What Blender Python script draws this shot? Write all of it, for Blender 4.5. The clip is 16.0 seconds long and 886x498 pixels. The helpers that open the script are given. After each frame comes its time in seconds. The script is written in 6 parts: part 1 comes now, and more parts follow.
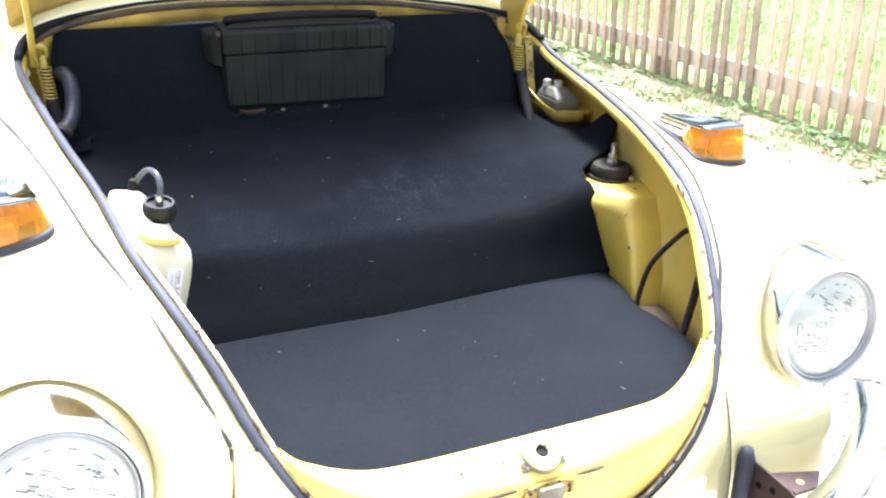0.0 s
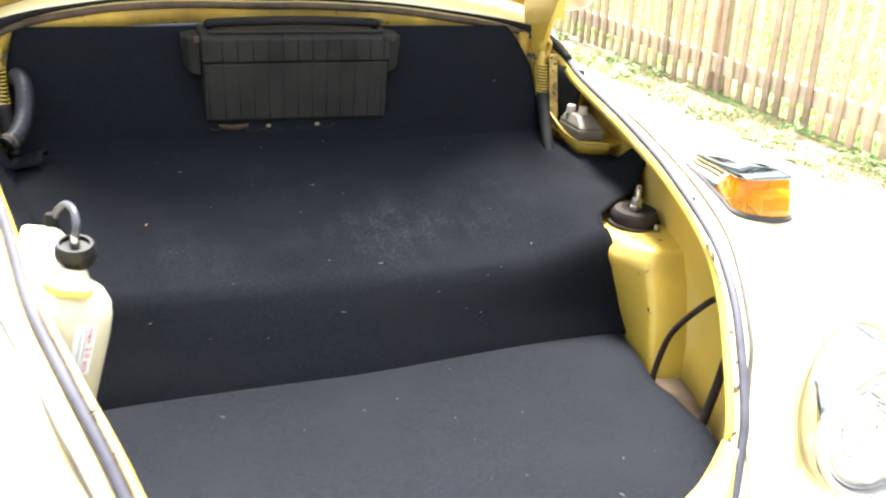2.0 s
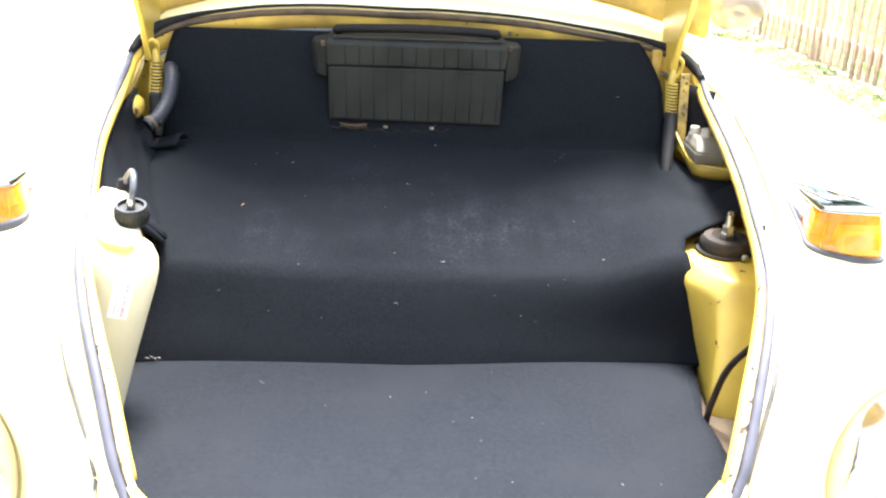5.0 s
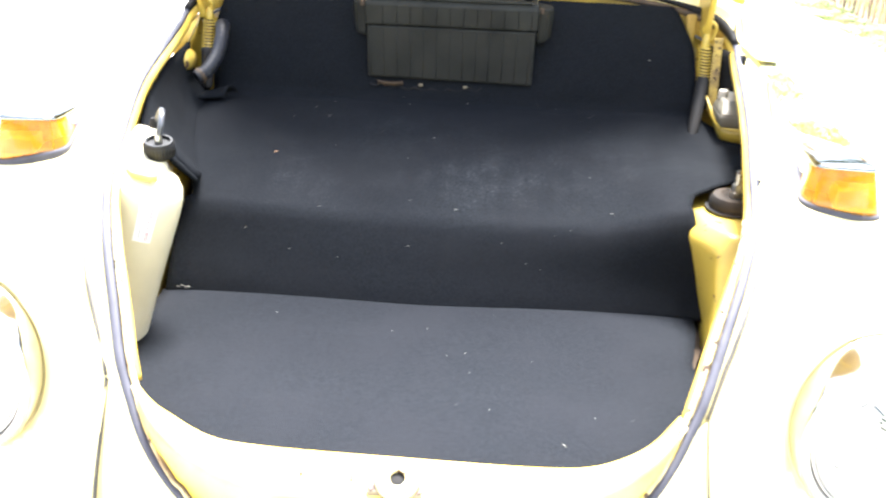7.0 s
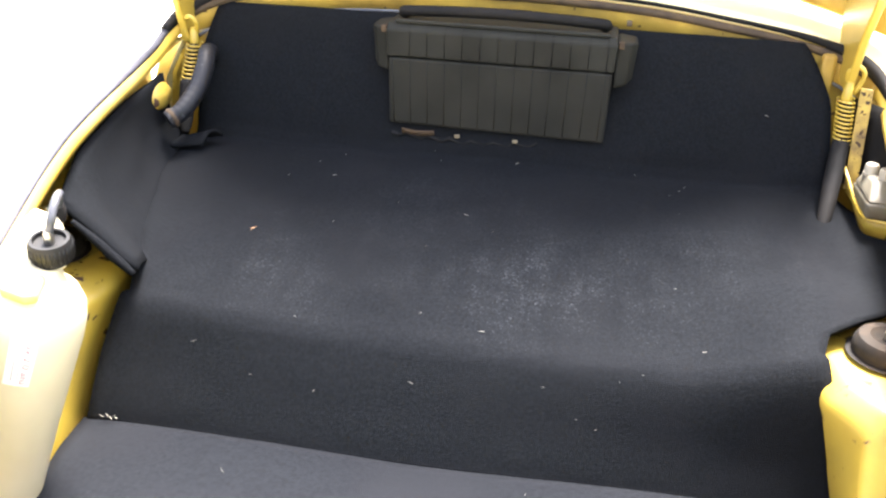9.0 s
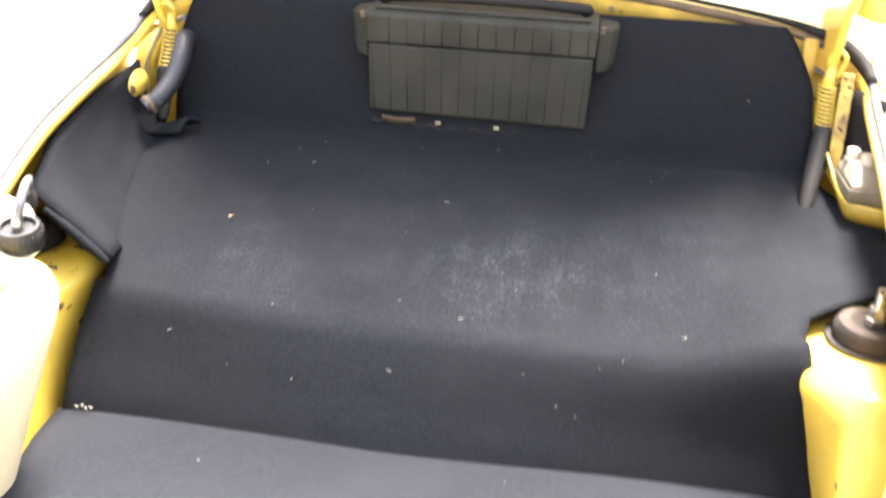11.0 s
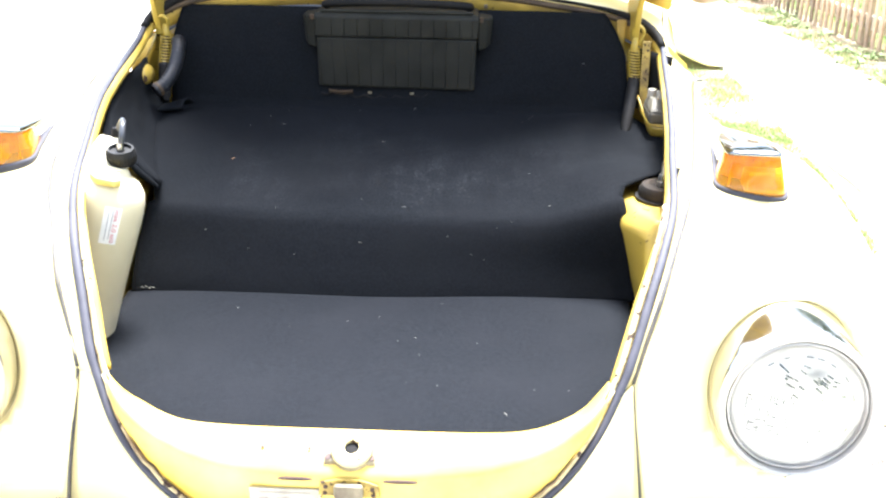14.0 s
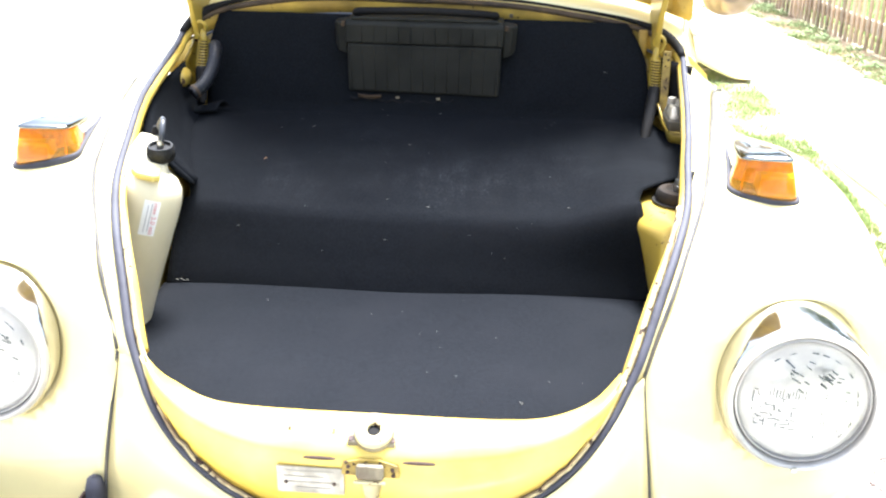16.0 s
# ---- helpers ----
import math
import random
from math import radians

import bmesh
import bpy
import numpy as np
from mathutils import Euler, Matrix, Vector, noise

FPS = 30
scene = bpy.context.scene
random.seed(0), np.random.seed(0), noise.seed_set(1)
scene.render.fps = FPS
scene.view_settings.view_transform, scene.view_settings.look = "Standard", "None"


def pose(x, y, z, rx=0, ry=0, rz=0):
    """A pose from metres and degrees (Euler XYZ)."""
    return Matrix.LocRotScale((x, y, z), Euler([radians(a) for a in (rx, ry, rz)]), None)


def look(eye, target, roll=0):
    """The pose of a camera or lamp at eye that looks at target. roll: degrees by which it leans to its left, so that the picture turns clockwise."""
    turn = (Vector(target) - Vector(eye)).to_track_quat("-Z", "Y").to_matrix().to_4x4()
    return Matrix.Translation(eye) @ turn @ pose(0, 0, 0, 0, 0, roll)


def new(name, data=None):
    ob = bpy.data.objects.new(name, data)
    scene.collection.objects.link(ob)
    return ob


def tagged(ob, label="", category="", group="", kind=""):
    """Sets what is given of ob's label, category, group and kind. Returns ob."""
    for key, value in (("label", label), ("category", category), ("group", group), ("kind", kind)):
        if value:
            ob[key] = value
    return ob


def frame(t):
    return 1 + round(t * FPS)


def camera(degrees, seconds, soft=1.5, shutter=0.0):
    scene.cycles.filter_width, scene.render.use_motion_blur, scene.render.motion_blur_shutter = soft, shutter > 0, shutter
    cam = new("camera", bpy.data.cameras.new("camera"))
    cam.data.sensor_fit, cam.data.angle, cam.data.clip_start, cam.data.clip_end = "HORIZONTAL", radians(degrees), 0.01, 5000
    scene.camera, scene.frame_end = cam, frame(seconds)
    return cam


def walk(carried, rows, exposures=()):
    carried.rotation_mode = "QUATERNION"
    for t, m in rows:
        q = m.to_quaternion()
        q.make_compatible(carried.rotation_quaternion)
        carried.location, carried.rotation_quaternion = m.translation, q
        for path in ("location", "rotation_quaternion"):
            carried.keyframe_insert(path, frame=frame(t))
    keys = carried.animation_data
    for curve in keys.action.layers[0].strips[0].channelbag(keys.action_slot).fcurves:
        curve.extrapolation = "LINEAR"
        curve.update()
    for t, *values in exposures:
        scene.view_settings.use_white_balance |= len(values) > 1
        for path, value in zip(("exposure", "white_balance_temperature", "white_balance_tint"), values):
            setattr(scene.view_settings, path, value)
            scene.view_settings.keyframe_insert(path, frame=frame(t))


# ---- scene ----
cam = camera(53.2, 16.0, soft=2.2, shutter=0.5)
PATH = [
    (0, (-0.501, -0.779, 1.333), (0.269, 0.878, 0.52), 1.9),
    (0.5, (-0.491, -0.77, 1.334), (0.283, 0.894, 0.538), 2.1),
    (1, (-0.487, -0.764, 1.341), (0.25, 0.926, 0.566), 2.4),
    (1.5, (-0.429, -0.701, 1.329), (0.275, 0.993, 0.531), 3.4),
    (2, (-0.335, -0.608, 1.325), (0.342, 1.086, 0.505), 3.9),
    (2.5, (-0.221, -0.58, 1.313), (0.303, 1.166, 0.49), 3.6),
    (3, (-0.095, -0.586, 1.303), (0.191, 1.214, 0.481), 4.6),
    (3.5, (-0.042, -0.605, 1.296), (0.065, 1.223, 0.492), 3.9),
    (3.7, (-0.03, -0.608, 1.295), (0.04, 1.227, 0.502), 3.5),
    (5.8, (-0.048, -0.806, 1.327), (0.06, 1.023, 0.525), 2.0),
    (6, (-0.037, -0.824, 1.324), (0.05, 1.003, 0.515), 2.2),
    (6.5, (0.039, -0.817, 1.308), (0.029, 1.005, 0.483), 2.4),
    (7, (0.097, -0.786, 1.296), (-0.028, 1.027, 0.46), 2.0),
    (7.5, (0.083, -0.683, 1.279), (-0.115, 1.091, 0.377), 2.5),
    (8, (0.027, -0.522, 1.302), (-0.092, 1.247, 0.378), 2.7),
    (8.5, (0.059, -0.409, 1.29), (-0.101, 1.372, 0.394), 2.6),
    (8.7, (0.101, -0.364, 1.287), (-0.18, 1.411, 0.409), 2.1),
    (10.8, (0.17, -0.293, 1.268), (-0.182, 1.484, 0.421), 2.2),
    (11, (0.139, -0.329, 1.273), (-0.145, 1.444, 0.392), 2.2),
    (11.5, (0.058, -0.443, 1.273), (-0.061, 1.308, 0.313), 1.7),
    (12, (0.092, -0.535, 1.271), (-0.052, 1.21, 0.304), 1.4),
    (12.5, (0.17, -0.647, 1.283), (-0.063, 1.114, 0.363), 1.0),
    (13, (0.183, -0.724, 1.294), (-0.043, 1.066, 0.433), 0.5),
    (13.5, (0.153, -0.805, 1.303), (0.058, 1.012, 0.474), 0.2),
    (14, (0.132, -0.884, 1.306), (0.081, 0.945, 0.5), 1.0),
    (14.5, (0.136, -0.926, 1.312), (0.064, 0.915, 0.534), 0.7),
    (15, (0.135, -0.944, 1.312), (0.051, 0.902, 0.546), 0.8),
    (15.5, (0.137, -0.949, 1.314), (0.039, 0.892, 0.539), 1.2),
    (16, (0.14, -0.944, 1.309), (0.031, 0.893, 0.524), 1.3),
]
EXPOSURES = [(0.0, 2.15, 5550, 10), (1.3, 2.38, 5820, 10), (2.0, 2.5, 6320, 10), (3.5, 2.90, 6070, 10), (6.0, 2.98, 6070, 10), (7.2, 2.98, 6170, 10), (8.1, 2.95, 7300, 10), (8.5, 3.0, 6570, 12), (11.0, 3.84, 6850, 16), (12.0, 3.15, 7700, 9), (12.5, 2.6, 7050, 10), (13.2, 2.5, 6250, 10), (14.5, 2.4, 5870, 10), (15.5, 2.3, 5820, 10), (16.0, 2.15, 5870, 10)]
walk(cam, [(t, look(eye, target, roll)) for t, eye, target, roll in PATH], EXPOSURES)

# ---- light: bright hazy daylight, soft sun from the front ----
world = bpy.data.worlds.new("sky")
scene.world = world
world.use_nodes = True
wn = world.node_tree.nodes
sky = wn.new("ShaderNodeTexSky")
sky.sky_type = "NISHITA"
sky.sun_disc = False
SUN_ELEV, SUN_TURN = 68.0, 14.0
sky.sun_elevation, sky.sun_rotation = radians(SUN_ELEV), radians(SUN_TURN)
sky.dust_density = 4.0
wn["Background"].inputs["Strength"].default_value = 0.14
haze = wn.new("ShaderNodeHueSaturation")          # a hazy, pale sky
haze.inputs["Saturation"].default_value = 0.6
world.node_tree.links.new(sky.outputs["Color"], haze.inputs["Color"])
world.node_tree.links.new(haze.outputs["Color"], wn["Background"].inputs["Color"])
sun = new("sun", bpy.data.lights.new("sun", "SUN"))
sun.data.energy, sun.data.angle, sun.data.color = 5.0, radians(20), (1.0, 0.96, 0.9)
sun_dir = Vector((math.sin(radians(SUN_TURN)) * math.cos(radians(SUN_ELEV)),
                  math.cos(radians(SUN_TURN)) * math.cos(radians(SUN_ELEV)), math.sin(radians(SUN_ELEV))))
sun.matrix_world = look(sun_dir * 20, (0, 0, 0))


# ---- materials ----
def material(name, color, rough=0.6, metal=0.0, vary=0.12, scale=30.0, bump=0.0, bump_scale=200.0, coat=0.0,
             spots=None, spot_scale=25.0, spot_cut=0.72, second=None, second_scale=4.0, transmission=0.0, random=0.0, spec=None, dust=None):
    """Principled surface: grain at one scale, blotches at another, optional rust or dirt spots and relief."""
    m = bpy.data.materials.new(name)
    m.use_nodes = True
    n, ln = m.node_tree.nodes, m.node_tree.links
    b = n["Principled BSDF"]
    b.inputs["Roughness"].default_value = rough
    b.inputs["Metallic"].default_value = metal
    b.inputs["Coat Weight"].default_value = coat
    b.inputs["Coat Roughness"].default_value = 0.06
    b.inputs["Transmission Weight"].default_value = transmission
    if spec is not None:
        b.inputs["Specular IOR Level"].default_value = spec
    geo = n.new("ShaderNodeTexCoord")
    out = geo.outputs["Object"]

    def noise_tex(s, detail=4.0):
        t = n.new("ShaderNodeTexNoise")
        t.inputs["Scale"].default_value = s
        t.inputs["Detail"].default_value = detail
        ln.new(out, t.inputs["Vector"])
        return t.outputs["Fac"]

    def mix(fac, a, c):
        x = n.new("ShaderNodeMix")
        x.data_type = "RGBA"
        ln.new(fac, x.inputs["Factor"])
        for key, v in (("A", a), ("B", c)):
            s = [i for i in x.inputs if i.name == key and i.type == "RGBA"][0]
            if isinstance(v, tuple):
                s.default_value = (*v, 1)
            else:
                ln.new(v, s)
        return [o for o in x.outputs if o.type == "RGBA"][0]

    def ramp(fac, lo, hi):
        r = n.new("ShaderNodeMapRange")
        r.inputs["From Min"].default_value, r.inputs["From Max"].default_value = lo, hi
        ln.new(fac, r.inputs["Value"])
        return r.outputs["Result"]

    dark = tuple(c * (1 - vary) for c in color)
    light = tuple(min(1.0, c * (1 + vary)) for c in color)
    col = mix(ramp(noise_tex(scale), 0.3, 0.7), dark, light)
    if second:
        col = mix(ramp(noise_tex(second_scale, 6.0), 0.45, 0.75), col, second)
    if random:
        info = n.new("ShaderNodeObjectInfo")
        isl = n.new("ShaderNodeNewGeometry")
        add = n.new("ShaderNodeMath")
        add.operation = "ADD"
        ln.new(info.outputs["Random"], add.inputs[0])
        ln.new(isl.outputs["Random Per Island"], add.inputs[1])
        fr = n.new("ShaderNodeMath")
        fr.operation = "FRACT"
        ln.new(add.outputs[0], fr.inputs[0])
        col2 = mix(fr.outputs[0], tuple(c * (1 - random) for c in color), tuple(min(1, c * (1 + random)) for c in color))
        half = n.new("ShaderNodeValue")
        half.outputs[0].default_value = 0.5
        col = mix(half.outputs[0], col, col2)
    if dust:
        # dust and fibres that settle on what faces up: drifts across the crown of the hump, rubbed into streaks
        g2 = n.new("ShaderNodeNewGeometry")
        sep = n.new("ShaderNodeSeparateXYZ")
        ln.new(g2.outputs["Normal"], sep.inputs[0])
        where = n.new("ShaderNodeSeparateXYZ")
        ln.new(out, where.inputs[0])
        streak_map = n.new("ShaderNodeMapping")
        streak_map.inputs["Scale"].default_value = (38.0, 5.0, 5.0)
        ln.new(out, streak_map.inputs["Vector"])
        streak = n.new("ShaderNodeTexNoise")
        streak.inputs["Scale"].default_value, streak.inputs["Detail"].default_value = 1.0, 3.0
        ln.new(streak_map.outputs["Vector"], streak.inputs["Vector"])
        prod = ramp(sep.outputs["Z"], 0.80, 0.96)
        for fac in (ramp(noise_tex(5.2, 5.0), 0.34, 0.74), ramp(noise_tex(260.0, 6.0), 0.30, 0.72), ramp(noise_tex(30.0, 5.0), 0.15, 0.75),
                    ramp(where.outputs["Y"], 0.47, 0.60), ramp(where.outputs["Y"], 0.88, 0.68), ramp(streak.outputs["Fac"], 0.15, 0.60),
                    ramp(where.outputs["X"], -0.42, -0.16), ramp(where.outputs["X"], 0.52, 0.10)):
            mul = n.new("ShaderNodeMath")
            mul.operation = "MULTIPLY"
            ln.new(prod, mul.inputs[0])
            ln.new(fac, mul.inputs[1])
            prod = mul.outputs[0]
        col = mix(prod, col, dust)
        fleck = n.new("ShaderNodeMath")
        fleck.operation = "MULTIPLY"
        ln.new(ramp(noise_tex(420.0, 2.0), 0.60, 0.70), fleck.inputs[0])
        ln.new(ramp(prod, 0.0, 0.30), fleck.inputs[1])
        col = mix(fleck.outputs[0], col, tuple(1.7 * c for c in dust))
    if spots:
        f = ramp(noise_tex(spot_scale, 5.0), spot_cut, spot_cut + 0.03)
        col = mix(f, col, spots)
        rr = n.new("ShaderNodeMapRange")
        rr.inputs["To Min"].default_value, rr.inputs["To Max"].default_value = rough, 0.9
        ln.new(f, rr.inputs["Value"])
        ln.new(rr.outputs["Result"], b.inputs["Roughness"])
    ln.new(col, b.inputs["Base Color"])
    if bump:
        bp = n.new("ShaderNodeBump")
        bp.inputs["Strength"].default_value = bump
        bp.inputs["Distance"].default_value = 0.004
        ln.new(noise_tex(bump_scale), bp.inputs["Height"])
        ln.new(bp.outputs["Normal"], b.inputs["Normal"])
    return m


# one body yellow in lit and shaded copies; the outer one is paled for glare
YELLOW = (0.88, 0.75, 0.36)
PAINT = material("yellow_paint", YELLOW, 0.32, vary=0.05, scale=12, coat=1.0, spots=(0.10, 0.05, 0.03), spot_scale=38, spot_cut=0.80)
# latch panel copy, deepened in colour for its shaded upright face
PAINT_LIP = material("shade_deepened_yellow_paint", (0.78, 0.55, 0.082), 0.42, vary=0.07, scale=12, coat=0.12, second=(0.80, 0.64, 0.24), second_scale=5, spots=(0.12, 0.06, 0.03), spot_scale=45, spot_cut=0.77)
# bay copy, worn and chipped, also darkened for the shade under the lid
PAINT_IN = material("worn_shaded_yellow_paint", (0.45, 0.315, 0.040), 0.42, vary=0.10, scale=18, coat=0.25, second=(0.36, 0.25, 0.045), second_scale=7,
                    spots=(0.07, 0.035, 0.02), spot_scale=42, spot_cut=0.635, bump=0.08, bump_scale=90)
PAINT_FLANGE = material("stained_yellow_paint", (0.44, 0.29, 0.045), 0.6, vary=0.3, scale=20, second=(0.22, 0.135, 0.03), second_scale=9, spots=(0.04, 0.024, 0.015), spot_scale=30, spot_cut=0.68)
RUST = material("rusty_floor_metal", (0.055, 0.034, 0.018), 0.85, vary=0.4, scale=30, second=(0.095, 0.066, 0.034), second_scale=14, bump=0.3, bump_scale=120)
CARPET = material("black_carpet", (0.0086, 0.0097, 0.0117), 0.95, vary=0.26, scale=240, second=(0.0101, 0.0110, 0.0129), second_scale=6, bump=0.6, bump_scale=900, spec=0.05, dust=(0.040, 0.043, 0.048))
CARPET_FLOOR = material("charcoal_floor_carpet", (0.0100, 0.0113, 0.0140), 0.95, vary=0.24, scale=180, second=(0.0120, 0.0131, 0.0161), second_scale=9, bump=0.5, bump_scale=1000, spec=0.08)
# copy toned between lit and shaded for side flange and inner wall
PAINT_SIDE = material("half_lit_yellow_paint", (0.62, 0.44, 0.075), 0.45, vary=0.08, scale=14, second=(0.66, 0.53, 0.20), second_scale=6, spots=(0.16, 0.08, 0.03), spot_scale=45, spot_cut=0.74)
# same tone as PAINT_IN, without the rust chips
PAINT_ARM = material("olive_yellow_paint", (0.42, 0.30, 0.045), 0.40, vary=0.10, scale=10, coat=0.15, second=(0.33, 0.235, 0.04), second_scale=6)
GASKET = material("dirty_brown_gasket", (0.055, 0.036, 0.020), 0.8, vary=0.4, scale=30, second=(0.12, 0.075, 0.03), second_scale=12, bump=0.2, bump_scale=90)
GREY_STRIP = material("grey_rubber_strip", (0.13, 0.13, 0.135), 0.7, vary=0.25, scale=30)
# chrome darkened in colour for the trees it would mirror
DARK_CHROME = material("chrome_dark_reflection", (0.20, 0.215, 0.215), 0.07, metal=1.0, vary=0.2, scale=30)
LID_INSIDE = material("blotchy_ochre_paint", (0.34, 0.235, 0.07), 0.55, vary=0.15, scale=9, second=(0.24, 0.155, 0.05), second_scale=4, spots=(0.08, 0.04, 0.02), spot_scale=24, spot_cut=0.68)
MIRROR_SHELL = material("dull_tan_metal", (0.26, 0.205, 0.15), 0.28, metal=0.55, vary=0.1, scale=20)
RUST_ORANGE = material("orange_rust", (0.45, 0.20, 0.05), 0.8, vary=0.3, scale=30, second=(0.55, 0.36, 0.12), second_scale=12)
BRACKET = material("rusty_maroon_metal", (0.045, 0.022, 0.018), 0.7, vary=0.4, scale=40, second=(0.085, 0.045, 0.030), second_scale=14, bump=0.2, bump_scale=150)
FLAKING = material("flaking_edge_paint", (0.55, 0.45, 0.24), 0.7, vary=0.2, scale=60, second=(0.16, 0.08, 0.035), second_scale=28, spots=(0.05, 0.03, 0.02), spot_scale=60, spot_cut=0.6, bump=0.4, bump_scale=200)
LINT = material("pale_lint", (0.20, 0.195, 0.17), 0.9)
BLACK_PLASTIC = material("black_moulded_plastic", (0.0180, 0.0186, 0.0162), 0.7, vary=0.3, scale=12, second=(0.025, 0.0245, 0.0205), second_scale=9, bump=0.08, spec=0.12)
BLACK_RUBBER = material("black_rubber", (0.0075, 0.0075, 0.008), 0.72, vary=0.3, scale=40, second=(0.015, 0.0135, 0.0125), second_scale=15, spec=0.16)
CABLE = material("dusty_brown_cable", (0.022, 0.014, 0.011), 0.7, vary=0.3, scale=60, second=(0.045, 0.032, 0.026), second_scale=25, spec=0.25)
MOUNT = material("dusty_mount_rubber", (0.012, 0.0105, 0.0095), 0.8, vary=0.3, scale=40, second=(0.045, 0.032, 0.022), second_scale=22, spec=0.2)
SEAL_RUBBER = material("weathered_grey_rubber", (0.038, 0.038, 0.052), 0.7, vary=0.25, scale=30, second=(0.055, 0.055, 0.072), second_scale=12, bump=0.2, bump_scale=60)
HOSE_RUBBER = material("glossy_dark_hose_rubber", (0.010, 0.011, 0.015), 0.50, vary=0.2, scale=60, spec=0.30, spots=(0.05, 0.05, 0.056), spot_scale=110, spot_cut=0.64)
BEAD = material("dark_fender_piping", (0.050, 0.047, 0.044), 0.7, vary=0.3, scale=50, second=(0.13, 0.11, 0.085), second_scale=14)
CHROME = material("chrome", (0.72, 0.73, 0.74), 0.06, metal=1.0, vary=0.03, scale=20)
TRIM_CHROME = material("aged_chrome", (0.60, 0.585, 0.55), 0.10, metal=1.0, vary=0.06, scale=25, second=(0.50, 0.48, 0.44), second_scale=10)
STEEL = material("dull_steel", (0.42, 0.41, 0.38), 0.35, metal=1.0, vary=0.25, scale=40, spots=(0.16, 0.10, 0.06), spot_scale=60, spot_cut=0.66)
ALUMINIUM = material("aluminium_plate", (0.33, 0.31, 0.26), 0.5, metal=0.6, vary=0.15, scale=60, second=(0.62, 0.58, 0.50), second_scale=30)
CUP = material("worn_cream_metal", (0.52, 0.45, 0.25), 0.5, vary=0.2, scale=60, spots=(0.10, 0.06, 0.03), spot_scale=90, spot_cut=0.62)
# grime on small fittings; on the latch cup's side it paints shade
COVER = material("grimy_shaded_cream_metal", (0.22, 0.19, 0.12), 0.55, vary=0.25, scale=40, second=(0.09, 0.06, 0.035), second_scale=30)
# grime on the latch bracket, painted shade on the shelf stay
GRIMY_SHADED_YELLOW = material("grimy_shaded_yellow_paint", (0.40, 0.28, 0.05), 0.6, vary=0.2, scale=50, second=(0.10, 0.06, 0.025), second_scale=38, spots=(0.05, 0.03, 0.015), spot_scale=110, spot_cut=0.58)
PLATE_PRINT = material("plate_print", (0.30, 0.28, 0.24), 0.7)
CREAM = material("cream_plastic", (0.62, 0.56, 0.38), 0.45, vary=0.06, scale=14, second=(0.50, 0.43, 0.27), second_scale=6, spec=0.4)
GREY_PLASTIC = material("cloudy_grey_plastic", (0.15, 0.138, 0.105), 0.55, vary=0.15, scale=20, second=(0.10, 0.082, 0.055), second_scale=12)
WHITE_PLASTIC = material("off_white_plastic", (0.36, 0.33, 0.27), 0.5, vary=0.1, scale=30)
STRAP_YELLOW = material("yellowed_plastic", (0.62, 0.50, 0.13), 0.5, vary=0.1, scale=20)
CAP_BLACK = material("black_cap_plastic", (0.006, 0.006, 0.0063), 0.5, vary=0.2, scale=50, spec=0.3)
LABEL_WHITE = material("white_sticker", (0.78, 0.78, 0.76), 0.5, vary=0.04)
# red paled in the colour for overexposure
RED_PRINT = material("washed_out_red_print", (0.62, 0.20, 0.22), 0.6)
GREY_PRINT = material("grey_print", (0.35, 0.35, 0.38), 0.6)
TUBE_GREY = material("grey_vinyl_tube", (0.055, 0.058, 0.066), 0.28, vary=0.15, scale=80)
GLASS = material("lamp_glass", (0.98, 0.99, 0.99), 0.08, transmission=1.0, vary=0.01, bump=0.25, bump_scale=90)
# prism ribs tinted dark to paint the refraction seen in them
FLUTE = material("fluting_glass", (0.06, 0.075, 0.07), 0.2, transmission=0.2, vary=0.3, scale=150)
PANE = material("window_glass", (0.9, 0.95, 0.94), 0.01, transmission=1.0, vary=0.01)
# greenish blotches paint trees and ground mirrored in the bowl
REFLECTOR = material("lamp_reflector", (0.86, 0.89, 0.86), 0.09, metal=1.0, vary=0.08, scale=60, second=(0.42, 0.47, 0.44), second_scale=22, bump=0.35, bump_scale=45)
DULL_RING = material("dull_grey_ring", (0.56, 0.54, 0.51), 0.38, metal=0.5, vary=0.10, scale=40, second=(0.44, 0.42, 0.39), second_scale=16)
AMBER = material("amber_lens", (0.95, 0.37, 0.008), 0.06, vary=0.16, scale=50, transmission=0.72, coat=0.0, spec=0.3)
AMBER_YELLOW = material("amber_yellow_core", (0.96, 0.66, 0.05), 0.3, vary=0.15)
AMBER_DEEP = material("amber_reflector", (0.78, 0.24, 0.008), 0.35, vary=0.35, scale=90)
CONCRETE = material("pale_concrete", (0.50, 0.48, 0.43), 0.9, vary=0.10, scale=8, second=(0.42, 0.40, 0.35), second_scale=1.2, bump=0.3, bump_scale=60)
SOIL = material("lawn_soil", (0.34, 0.30, 0.21), 0.95, vary=0.35, scale=9, second=(0.26, 0.31, 0.11), second_scale=1.5, bump=0.5, bump_scale=30)
GRASS = material("grass_blades", (0.23, 0.34, 0.095), 0.6, vary=0.2, scale=3, second=(0.36, 0.38, 0.15), second_scale=1.0, random=0.4)
STRIP_GRASS = material("dry_grass_blades", (0.30, 0.38, 0.13), 0.7, vary=0.25, scale=3, second=(0.46, 0.45, 0.22), second_scale=2.2, random=0.4)
WEED = material("weed_leaves", (0.27, 0.36, 0.14), 0.6, vary=0.2, scale=5, random=0.4)
LEAF = material("dry_leaves", (0.24, 0.14, 0.075), 0.8, vary=0.3, scale=9, random=0.5)
PEBBLE = material("pebbles", (0.24, 0.19, 0.165), 0.9, vary=0.3, scale=20, random=0.7)
